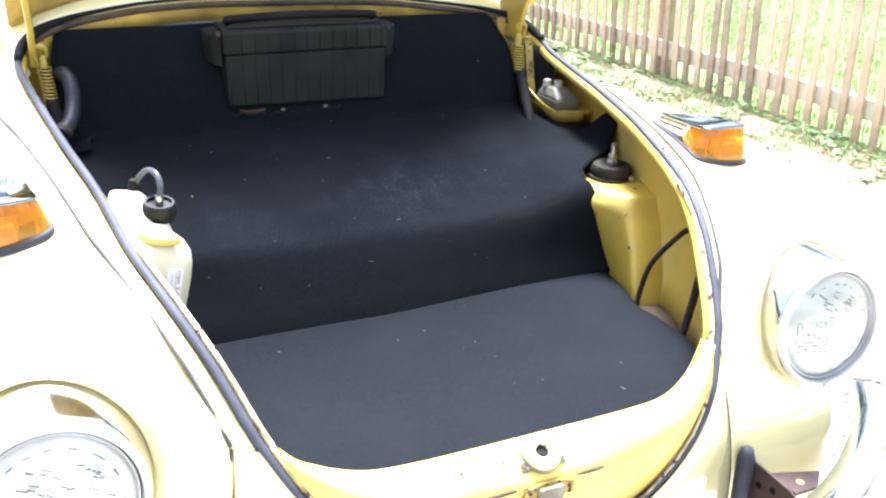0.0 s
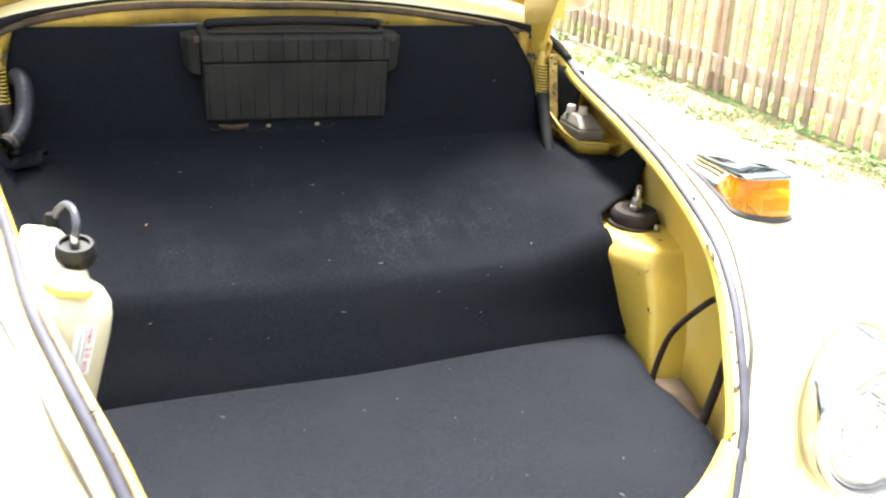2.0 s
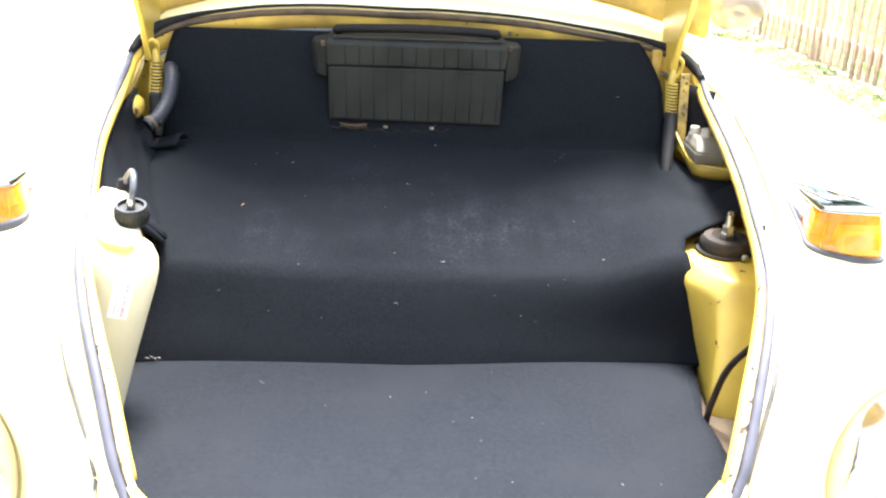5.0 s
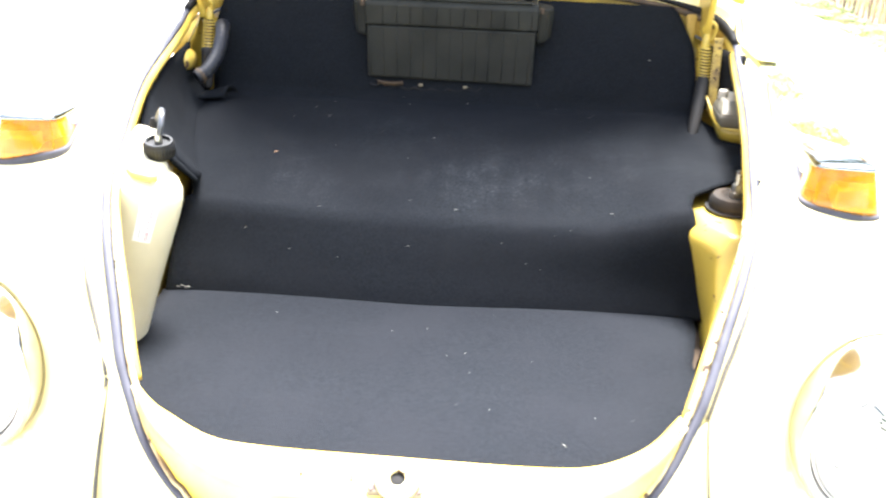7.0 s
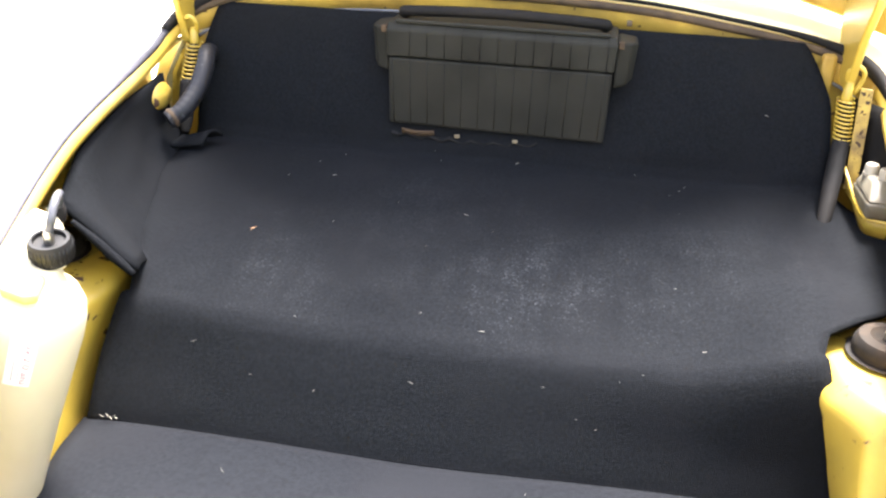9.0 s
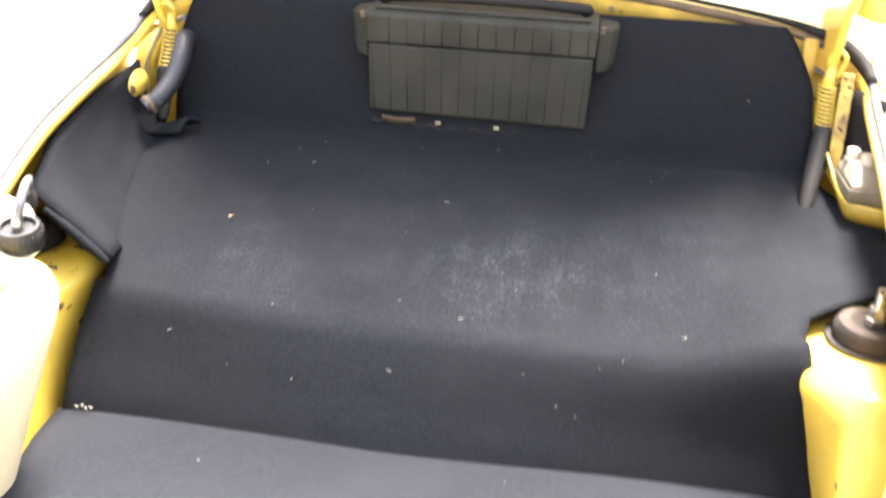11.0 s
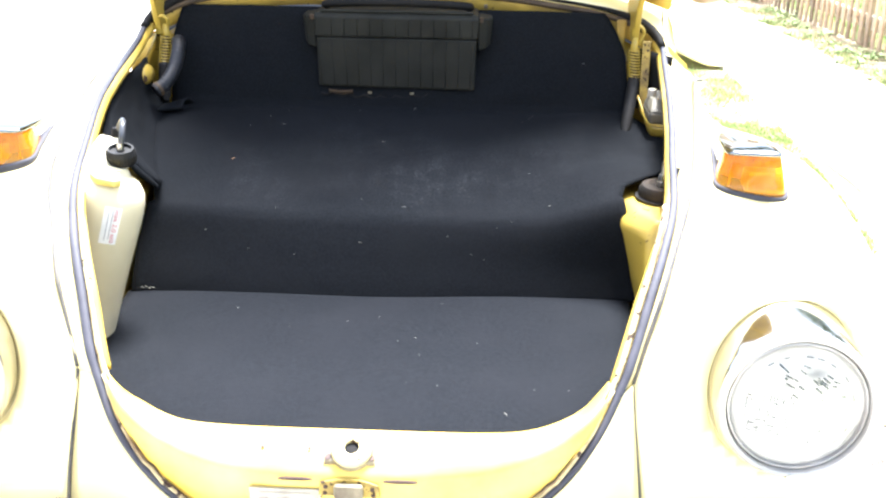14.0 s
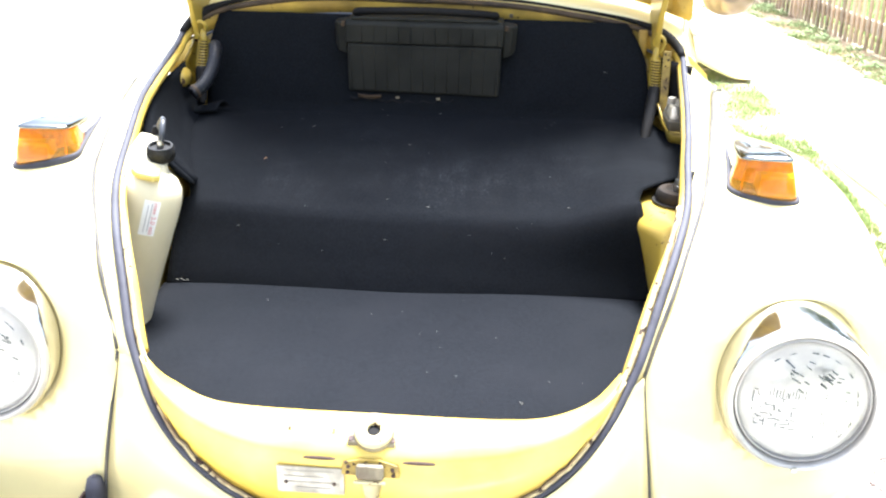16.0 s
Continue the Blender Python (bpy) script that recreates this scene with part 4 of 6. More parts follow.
# ---- latch, type plate, slots ----
def latch():
    lt = put(tagged(new("lid_latch"), "round lid latch striker with worn paint"), car)
    m = pose(0.002, -0.008, 0.6515, 24, 0, 0) @ Matrix.Scale(0.94, 4)
    lathe("striker_cup", [(0.022, -0.020), (0.0258, -0.002), (0.0268, 0.003), (0.0262, 0.0065), (0.0235, 0.0090), (0.0175, 0.0100), (0.0120, 0.0092), (0.0095, 0.0070), (0.0090, 0.0015)], m, CUP, lt, 40, "worn painted latch cup")
    # darker metal puts the shade of the cup's side into its colour
    lathe("cup_skirt", [(0.0225, -0.026), (0.0272, -0.004), (0.0276, 0.001), (0.0266, 0.0030), (0.0240, -0.004), (0.0200, -0.026)], m, COVER, lt, 40, "side of the cup, darkened for its shade")
    lathe("striker_hole", [(0.0090, 0.0012), (0.0090, 0.0026), (0.0084, 0.0027), (0.0, 0.0027)], m, BLACK_RUBBER, lt, 16)
    for sx in (-1, 1):
        hull("ear", [[(sx * 0.014, -0.022, 0.640), (sx * 0.031, -0.022, 0.638), (sx * 0.029, -0.006, 0.644), (sx * 0.018, -0.004, 0.644)],
                     [(sx * 0.014, -0.022, 0.646), (sx * 0.031, -0.022, 0.644), (sx * 0.029, -0.006, 0.650), (sx * 0.018, -0.004, 0.650)]], COVER, lt, 0.001)
    hull("release_bracket", [[(-0.036, -0.0335, 0.606), (0.038, -0.0335, 0.604), (0.036, -0.0335, 0.622), (0.012, -0.0335, 0.630), (-0.012, -0.0335, 0.630), (-0.034, -0.0335, 0.624)],
                            [(-0.036, -0.0375, 0.606), (0.038, -0.0375, 0.604), (0.036, -0.0375, 0.622), (0.012, -0.0375, 0.630), (-0.012, -0.0375, 0.630), (-0.034, -0.0375, 0.624)]], GRIMY_SHADED_YELLOW, lt, 0.001, "worn, dirty yellow latch bracket")
    block("bracket_tongue", (-0.017, -0.046, 0.603), (0.019, -0.036, 0.626), COVER, lt, 0.005, "grimy latch tongue")
    block("tongue_lip", (-0.019, -0.0475, 0.600), (0.021, -0.0440, 0.604), CUP, lt, 0.001)
    for x, z in ((-0.027, 0.619), (-0.028, 0.610), (0.029, 0.617), (0.030, 0.608)):
        lathe("bracket_screw", [(0.0, 0.0022), (0.0022, 0.0018), (0.0028, 0.0)], pose(x, -0.0375, z, 90, 0, 0), BRACKET, lt, 10)
    tube("cable_cover", [(0.002, -0.031, 0.604), (0.002, -0.033, 0.585), (0.002, -0.033, 0.545)], [0.013, 0.012, 0.011], CUP, lt, 14)
    for x in (-0.064, 0.062):
        hull("slot", [[(x + 0.021 * math.cos(a), -0.0352, 0.6265 + 0.0020 * math.sin(a)) for a in np.linspace(0, 2 * math.pi, 12, endpoint=False)],
                      [(x + 0.019 * math.cos(a), -0.028, 0.6265 + 0.0016 * math.sin(a)) for a in np.linspace(0, 2 * math.pi, 12, endpoint=False)]], BRACKET, lt)
    for sx in (-1, 1):
        lathe("ear_hole", [(0.0045, 0.0), (0.0045, 0.0008), (0.0, 0.0010)], pose(sx * 0.0265, -0.0165, 0.6465, 12, 0, 0), BRACKET, lt, 12)


latch()
for x in (-0.107, -0.050):
    lathe("lip_hole", [(0.0024, 0.0), (0.0024, 0.0010), (0.0, 0.0012)], pose(x, -0.006, 0.6505, 18, 0, 0), BRACKET, car, 10)
plate = thing("type_plate", (-0.076, -0.032, 0.571), "small riveted aluminium type plate on the front panel", "plate")
block("plate", (-0.120, -0.0355, 0.572), (-0.033, -0.0325, 0.612), ALUMINIUM, plate, 0.001)
for k, (a, b) in enumerate(((0.15, 0.85), (0.1, 0.7), (0.1, 0.9), (0.3, 0.8))):
    z = 0.606 - 0.0085 * k
    block("print_bar", (-0.120 + 0.087 * a, -0.0360, z - 0.0009), (-0.120 + 0.087 * b, -0.0354, z + 0.0009), PLATE_PRINT, plate, 0)
for x in (-0.108, -0.046):
    lathe("rivet", [(0.0, 0.002), (0.002, 0.0016), (0.0028, 0.0)], pose(x, -0.0355, 0.588, 90, 0, 0), BRACKET, plate, 10)


# ---- bumper, its brackets and rubber grommets ----
def bumper():
    half = [(0.0, -0.185), (0.25, -0.168), (0.42, -0.132), (0.54, -0.085), (0.65, -0.020), (0.735, 0.045), (0.795, 0.110)]
    path = spline([(-x, y, 0.44) for x, y in half[:0:-1]] + [(x, y, 0.44) for x, y in half], 6)
    sec = [(0.062, 0.050), (0.060, 0.058), (0.030, 0.061), (0.008, 0.058), (0.0, 0.048), (-0.003, 0.022), (0.001, 0.016), (0.001, 0.006), (-0.003, 0.0), (-0.001, -0.035), (0.010, -0.052), (0.040, -0.058)]
    rows = []
    for k, p in enumerate(path):
        d = path[min(k + 1, len(path) - 1)] - path[max(k - 1, 0)]
        inn = np.array([-d[1], d[0], 0.0]) / (math.hypot(d[0], d[1]) + 1e-9)
        rows.append([p + inn * a + (0, 0, b) for a, b in sec])
    sheet("bumper", rows, CHROME, car, 0.003, "chrome box-section bumper")
    for s in (1, -1):
        tube("bumper_grommet", [(s * 0.402, 0.036, 0.400), (s * 0.400, 0.032, 0.46), (s * 0.398, 0.030, 0.506), (s * 0.397, 0.030, 0.521), (s * 0.397, 0.030, 0.527)], [0.0145, 0.0145, 0.0135, 0.010, 0.003], SEAL_RUBBER, car, 14, "grey rubber grommet round the bumper bracket")
        hull("bumper_bracket", [[(s * 0.414, 0.034, 0.418), (s * 0.418, 0.034, 0.418), (s * 0.418, 0.034, 0.496), (s * 0.414, 0.034, 0.496)],
                                [(s * 0.420, -0.040, 0.406), (s * 0.424, -0.040, 0.406), (s * 0.424, -0.040, 0.490), (s * 0.420, -0.040, 0.490)],
                                [(s * 0.426, -0.100, 0.400), (s * 0.430, -0.100, 0.400), (s * 0.430, -0.100, 0.465), (s * 0.426, -0.100, 0.465)]], BRACKET, car, 0.0015, "rusty maroon bumper bracket")
        tri = [(0.425, 0.006), (0.502, -0.020), (0.470, -0.048), (0.427, -0.048)]
        hull("bracket_gusset", [[(s * x, y, 0.483) for x, y in tri], [(s * x, y, 0.4875) for x, y in tri]], BRACKET, car, 0.001)
        for y, z in ((0.012, 0.462), (-0.014, 0.470)):
            lathe("bracket_hole", [(0.0055, 0.0), (0.0055, 0.0012), (0.004, 0.0012), (0.004, 0.0004), (0.0, 0.0004)], Matrix.Translation((s * (0.4155 if y > 0 else 0.4175), y, z)) @ pose(0, 0, 0, 0, -90 * s, 0), BLACK_RUBBER, car, 12)
        lathe("bracket_hole", [(0.006, 0.0), (0.006, 0.0012), (0.004, 0.0012), (0.004, 0.0004), (0.0, 0.0004)], pose(s * 0.452, -0.030, 0.4875), RUST_ORANGE, car, 12)


bumper()


# ---- cowl, windscreen, cabin ----
def cabin():
    rear = RIM[(RIM[:, 1] > 0.935)]
    arc = np.vstack([rear, (rear * np.array([-1, 1, 1]))[-2::-1]])
    back = []
    for p in arc:
        u = p[0] / 0.52
        back.append((0.555 * u, 1.27 - 0.13 * u * u, 1.125 - 0.10 * u * u))
    rows = [[p + (0, 0.004, 0.0) + (np.array(b) - p) * t + np.array([0, 0, 0.018 * math.sin(math.pi * t)]) for p, b in zip(arc, back)] for t in np.linspace(0, 1, 7)]
    sheet("cowl", skew(rows), PAINT, car, 0.002)
    for s in (1, -1):
        # scuttle sides between quarter panel and door
        r0 = [(s * x, y, z) for x, y, z in [(0.522, 0.935, 0.958), (0.553, 1.14, 1.025)]]
        r1 = [(s * x, y, z) for x, y, z in [(0.560, 0.96, 0.90), (0.590, 1.16, 0.93)]]
        r2 = [(s * x, y, z) for x, y, z in [(0.60, 1.05, 0.60), (0.622, 1.16, 0.60)]]
        r3 = [(s * x, y, z) for x, y, z in [(0.60, 1.10, 0.33), (0.622, 1.16, 0.33)]]
        sheet("scuttle_side", [r0, r1, r2, r3], PAINT, car, 0.002)
        door = [[(s * x, y, z) for y in np.linspace(1.165, 2.10, 8)] for x, z in ((0.553, 1.03), (0.582, 0.97), (0.600, 0.90), (0.622, 0.70), (0.620, 0.36))]
        sheet("door", door, PAINT, car, 0.003)
        rear_side = [[(s * (x - 0.10 * max(0, (y - 2.2)) ** 1.5), y, z) for y in np.linspace(2.105, 3.3, 8)] for x, z in ((0.553, 1.03), (0.582, 0.97), (0.600, 0.90), (0.622, 0.70), (0.620, 0.36))]
        sheet("rear_quarter", rear_side, PAINT, car, 0.003)
        sheet("running_board", [[(s * x, y, 0.30 + 0.01 * math.sin(x * 9)) for x in np.linspace(0.66, 0.80, 4)] for y in np.linspace(1.15, 2.25, 6)], BLACK_RUBBER, car, 0.02)
        rf = []
        for a in np.linspace(-0.15, math.pi + 0.1, 16):
            yy, zz = 2.70 - 0.46 * math.cos(a), 0.30 + 0.44 * math.sin(a)
            rf.append([(s * (0.66 + 0.13 * math.sin(b * math.pi / 2)), yy + (2.70 - yy) * 0.12 * b, zz - 0.09 * b * b * math.sin(max(a, 0)) - 0.02 * b) for b in np.linspace(0, 1, 6)])
        sheet("rear_fender", rf, PAINT, car, 0.002)
        side_glass = [[(s * x, y, z) for y in (1.36 + 0.25 * k, 2.0)] for k, (x, z) in enumerate(((0.551, 1.04), (0.47, 1.36)))]
        sheet("side_window", side_glass, PANE, car, 0.004, smooth=False)
        pil = [[(s * 0.553, 1.14, 1.028), (s * 0.553, 1.22, 1.035)], [(s * 0.49, 1.55, 1.37), (s * 0.50, 1.62, 1.37)]]
        sheet("windscreen_pillar", pil, PAINT, car, 0.02, smooth=False)
    glass = [[(0.555 * u * (1 - 0.14 * t), 1.28 - 0.13 * u * u + 0.33 * t, 1.13 - 0.10 * u * u + (0.30 + 0.05 * u * u) * t) for u in np.linspace(-1, 1, 11)] for t in np.linspace(0, 1, 4)]
    sheet("windscreen", glass, PANE, car, 0.005)
    roof = [[(0.50 * u * w, y, zc - 0.09 * u * u) for u in np.linspace(-1, 1, 9)] for y, zc, w in ((1.60, 1.43, 1.0), (1.85, 1.49, 1.02), (2.15, 1.49, 1.02), (2.5, 1.42, 0.98), (2.85, 1.22, 0.95), (3.15, 0.95, 0.9), (3.4, 0.6, 0.8), (3.45, 0.36, 0.75))]
    sheet("roof", roof, PAINT, car, 0.003)
    sheet("dashboard_wall", [[(x, 1.30, z) for x in (-0.54, 0.54)] for z in (0.33, 1.06)], BLACK_PLASTIC, car, 0.004, smooth=False)
    sheet("underbody", [[(x, y, 0.30) for x in (-0.66, 0, 0.66)] for y in (0.1, 1.2, 3.3)], BLACK_RUBBER, car, 0.02, smooth=False)
    for s in (1, -1):
        for y in (0.53, 2.70):
            w = put(new("wheel"), car)
            m = pose(s * 0.655, y, 0.312, 0, 90 * s, 0)
            lathe("tyre", [(0.19, -0.07), (0.27, -0.078), (0.305, -0.06), (0.312, 0.0), (0.305, 0.06), (0.27, 0.078), (0.19, 0.07)], m, TYRE, w, 40)
            lathe("rim", [(0.19, 0.068), (0.17, 0.05), (0.12, 0.045), (0.09, 0.065), (0.0, 0.07)], m, CHROME, w, 32)
    # wipers on the cowl
    for x in (-0.27, 0.15):
        wp = put(tagged(new("wiper"), "metal windscreen wiper on a round pivot"), car)
        zz = 1.088 - 0.10 * (x / 0.52) ** 2
        lathe("pivot", [(0.014, -0.02), (0.014, 0.004), (0.009, 0.012), (0.009, 0.022), (0.0, 0.024)], pose(x, 1.145, zz, 15, 0, 0), STEEL, wp, 18)
        tube("arm", [(x, 1.145, zz + 0.018), (x + 0.06, 1.165, zz + 0.028), (x + 0.36, 1.235, zz + 0.05)], [0.007, 0.006, 0.004], STEEL, wp, 8)
        tube("blade", [(x + 0.16, 1.205, zz + 0.030), (x + 0.54, 1.265, zz + 0.045)], 0.005, BLACK_RUBBER, wp, 6)
    lathe("washer_jet", [(0.008, 0), (0.008, 0.006), (0.005, 0.012), (0.0, 0.013)], pose(0.0, 1.115, 1.078), BLACK_RUBBER, car, 14)
    # door mirror on the right-hand side of the view
    mir = put(tagged(new("door_mirror"), "dull tan door mirror with a rounded back"), car)
    mc = (0.660, 1.205, 1.060)
    tube("stalk", spline([(0.585, 1.30, 0.985), (0.615, 1.27, 1.015), (0.650, 1.222, 1.050)], 5), 0.008, CHROME, mir, 10)
    shell = [[(mc[0] + 0.062 * math.cos(a) * r, mc[1] - 0.030 * math.sqrt(max(0, 1 - r * r)), mc[2] + 0.047 * math.sin(a) * r) for a in np.linspace(0, 2 * math.pi, 28, endpoint=False)] for r in (1.0, 0.97, 0.88, 0.7, 0.4, 0.02)]
    sheet("shell", shell, MIRROR_SHELL, mir, 0.002, wrap=True)
    mesh("mirror_glass", [(mc[0] + 0.060 * math.cos(a), mc[1] + 0.003, mc[2] + 0.045 * math.sin(a)) for a in np.linspace(0, 2 * math.pi, 28, endpoint=False)], [tuple(range(28))], CHROME, mir, False)


cabin()


# ---- raised lid with its frame, arms, springs ----
def raised_lid():
    lid = put(tagged(new("front_lid"), "raised yellow front lid seen from below"), car)
    us = np.linspace(-1, 1, 25)

    def edge(h):
        return float(np.interp(h, (0, 0.10, 0.35, 0.6, 0.8, 0.92, 1.0), (0.545, 0.545, 0.520, 0.445, 0.335, 0.22, 0.08)))

    def at(u, h, off=0.0):
        w = edge(h)
        bow = 0.085 * (w / 0.545) ** 1.3
        lean = 1.125 + 0.07 * math.sin(math.pi * min(h, 0.8)) - 0.12 * h ** 2.2
        return (w * u, lean - bow * u * u - off, 1.112 - 0.088 * u * u * (1 - h) + 1.02 * h - 0.05 * h * h)

    sheet("inner_skin", [[at(u * 0.985, 0.01 + 0.98 * h, 0.006) for u in us] for h in np.linspace(0, 1, 18)], LID_INSIDE, lid, 0.001, "brownish yellow inside of the lid")
    sheet("outer_skin", [[at(u, h) for u in us] for h in np.linspace(0, 1, 18)], PAINT, lid, 0.0015)
    for s in (1, -1):
        sheet("frame_side", [[at(s * (1 - d), h, o) for d, o in ((0.0, 0.002), (0.006, 0.016), (0.010, 0.022), (0.075, 0.024), (0.10, 0.004))] for h in np.linspace(0.0, 0.92, 14)], PAINT_FLANGE, lid, 0.0012)
    sheet("frame_rear", [[at(u, h, o) for u in us] for h, o in ((0.0, 0.002), (0.004, 0.018), (0.012, 0.024), (0.080, 0.026), (0.105, 0.004))], PAINT_FLANGE, lid, 0.0012)
    sheet("frame_rib", [[at(u, h, o) for h in np.linspace(0.12, 0.9, 12)] for u, o in ((-0.05, 0.002), (-0.035, 0.02), (0.035, 0.02), (0.05, 0.002))], PAINT_FLANGE, lid, 0.0012)
    for s in (1, -1):
        arm = put(tagged(new("hinge_arm"), "yellow steel lid hinge arm"), car)
        sx = 0.0 if s > 0 else -0.032
        rings = []
        for z, xc, y0, y1 in ((0.966, 0.465, 0.942, 0.975), (0.985, 0.464, 0.938, 1.005), (1.04, 0.462, 0.912, 1.028), (1.10, 0.463, 0.880, 1.032), (1.19, 0.468, 0.855, 1.035), (1.28, 0.476, 0.850, 1.050)):
            x = xc if s > 0 else xc + 0.048
            rings.append([(s * (x - 0.006), y0, z), (s * (x + 0.006), y0, z), (s * (x + 0.006), y1, z + 0.006), (s * (x - 0.006), y1, z + 0.006)])
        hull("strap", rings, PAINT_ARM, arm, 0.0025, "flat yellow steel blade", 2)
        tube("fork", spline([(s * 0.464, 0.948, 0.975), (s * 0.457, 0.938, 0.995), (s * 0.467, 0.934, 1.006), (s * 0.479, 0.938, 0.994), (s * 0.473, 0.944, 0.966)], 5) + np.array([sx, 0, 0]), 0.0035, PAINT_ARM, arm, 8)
        spring = put(tagged(new("lid_spring"), "yellow coil spring in a black rubber sleeve"), car)
        top, bot = (np.array((0.4635, 0.941, 0.960)), np.array((0.4675, 0.930, 0.898))) if s > 0 else (np.array((-0.497, 0.942, 0.966)), np.array((-0.493, 0.897, 0.909)))
        turns, pts = 11, []
        for k in range(turns * 12 + 1):
            a, u = 2 * math.pi * k / 12, k / (turns * 12)
            pts.append(top + (bot - top) * u + 0.0112 * np.array((math.cos(a), math.sin(a), 0)))
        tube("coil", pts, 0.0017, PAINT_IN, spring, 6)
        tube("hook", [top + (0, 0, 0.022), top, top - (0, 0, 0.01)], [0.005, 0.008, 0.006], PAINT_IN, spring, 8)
        tube("core", [top - (0, 0, 0.006), bot], 0.0090, BLACK_RUBBER, spring, 10)
        end = (s * 0.437, 0.812, 0.806) if s > 0 else (s * 0.480, 0.850, 0.850)
        tube("sleeve", spline([tuple(bot + (0, 0.002, 0.006)), tuple((bot * 0.6 + np.array(end) * 0.4)), tuple(bot * 0.2 + np.array(end) * 0.8), end], 5), [0.0118, 0.0120, 0.0100, 0.006], BLACK_RUBBER, spring, 12, "worn black rubber spring sleeve", flat=0.85)
        if s > 0:
            tube("rod_tip", [end, (0.433, 0.802, 0.794)], [0.007, 0.003], RUST, spring, 8)


raised_lid()


# ---- inside of the luggage bay ----
def bay():
    for s in (1, -1):
        rows = []
        for y in np.linspace(0.125, 0.985, 26):
            rx, rz = half_y(SIDE_RIM, min(y, 0.93))
            out = 0.004 + 0.026 * smoothstep(0.08, 0.24, y) + 0.035 * smoothstep(0.35, 0.8, y)
            rows.append([(s * (rx - 0.006), y, rz - 0.010), (s * (rx + 0.006), y, rz - 0.022), (s * (rx + out), y, rz - 0.065), (s * (rx + out + 0.01), y, 0.74), (s * (rx + out + 0.005), y, 0.66), (s * (rx + out - 0.01), y, 0.60)])
        sheet("inner_wall", skew(rows), PAINT_SIDE, car, 0.002)

        def ring(pts, z):
            return [(s * (x + (0.030 + 0.024 * (z - 0.60) / 0.18 if s < 0 else 0.0)), y, z) for x, y in pts]

        top = [(0.397, 0.615), (0.394, 0.540), (0.406, 0.480), (0.434, 0.438), (0.500, 0.420), (0.590, 0.420), (0.60, 0.62), (0.50, 0.66)]
        bot = [(0.431, 0.615), (0.426, 0.540), (0.421, 0.470), (0.404, 0.352), (0.440, 0.338), (0.590, 0.33), (0.60, 0.62), (0.50, 0.66)]
        mid = [(a[0] * 0.5 + b[0] * 0.5 - (0.007 if a[0] < 0.41 else 0.0), a[1] * 0.5 + b[1] * 0.5) for a, b in zip(top, bot)]
        upper = [(a[0] * 0.90 + b[0] * 0.10 - (0.019 if a[0] < 0.41 else 0.006 if a[0] < 0.44 else 0.0), a[1] * 0.90 + b[1] * 0.10) for a, b in zip(top, bot)]
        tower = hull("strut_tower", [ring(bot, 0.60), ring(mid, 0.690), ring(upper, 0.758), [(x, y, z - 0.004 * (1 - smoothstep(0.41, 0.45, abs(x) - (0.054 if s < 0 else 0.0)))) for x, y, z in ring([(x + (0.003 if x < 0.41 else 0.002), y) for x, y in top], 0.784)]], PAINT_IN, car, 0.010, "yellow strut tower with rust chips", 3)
        tower.data.polygons.foreach_set("use_smooth", [True] * len(tower.data.polygons))
        tower.data.set_sharp_from_angle(angle=radians(50))
        cup = put(tagged(new("strut_mount"), "dusty black strut mount with a steel nut"), car)
        m = pose(0.463 if s > 0 else -0.520, 0.546 if s > 0 else 0.552, 0.786, 0, 0, 0) @ Matrix.Scale(0.84, 4)
        lathe("cup", [(0.044, -0.004), (0.0465, 0.006), (0.046, 0.016), (0.041, 0.024), (0.028, 0.026), (0.023, 0.022), (0.0, 0.020)], m, MOUNT, cup, 36)
        lathe("dirt_ring", [(0.046, 0.0012), (0.050, 0.0010), (0.053, 0.0004), (0.053, 0.0)], m, MOUNT, cup, 30, "rusty dirt round the mount")
        lathe("nut", [(0.0125, 0.02), (0.0125, 0.032), (0.0105, 0.033), (0.0105, 0.045), (0.0095, 0.047), (0.0, 0.047)], m, STEEL, cup, 6)
        lathe("stud", [(0.0062, 0.03), (0.0062, 0.070), (0.005, 0.073), (0.0, 0.073)], m, STEEL, cup, 12)
        for a in (-70, 60):
            lathe("tower_bolt", [(0.0065, 0.0), (0.0065, 0.007), (0.004, 0.009), (0.0, 0.009)], m @ pose(0.056 * math.cos(radians(a)), 0.056 * math.sin(radians(a)), 0.001), STEEL, cup, 6)
    # black sheet paints the deep shade of the hollow behind the spring
    void = [[(0.470 + 0.050 * u + 0.010 * v, 0.968 - 0.085 * u, 0.835 + 0.120 * v) for u in np.linspace(0, 1, 5)] for v in np.linspace(0, 1, 6)]
    sheet("tar_paper", void, BLACK_RUBBER, car, 0.002, "black sheet painting the shaded gap behind the lid spring")
    sheet("floor_pan", [[(x, y, 0.606 + 0.004 * noise.noise((x * 12, y * 12, 0))) for x in np.linspace(-1, 1, 30) * (float(half_y(SIDE_RIM, y)[0]) + 0.02)] for y in np.linspace(0.075, 0.62, 16)], RUST, car, 0.003, "rusty brown floor pan beside the carpet")
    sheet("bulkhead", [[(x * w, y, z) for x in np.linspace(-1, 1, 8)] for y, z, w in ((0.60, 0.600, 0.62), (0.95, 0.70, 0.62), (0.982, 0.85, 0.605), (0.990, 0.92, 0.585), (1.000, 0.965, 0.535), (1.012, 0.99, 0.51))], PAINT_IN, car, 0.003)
    for x0, z0 in ((0.43, 0.90), (0.47, 0.88)):
        block("bulkhead_rib", (x0, 0.975, z0), (x0 + 0.02, 0.99, z0 + 0.11), PAINT_FLANGE, car, 0.005)


bay()


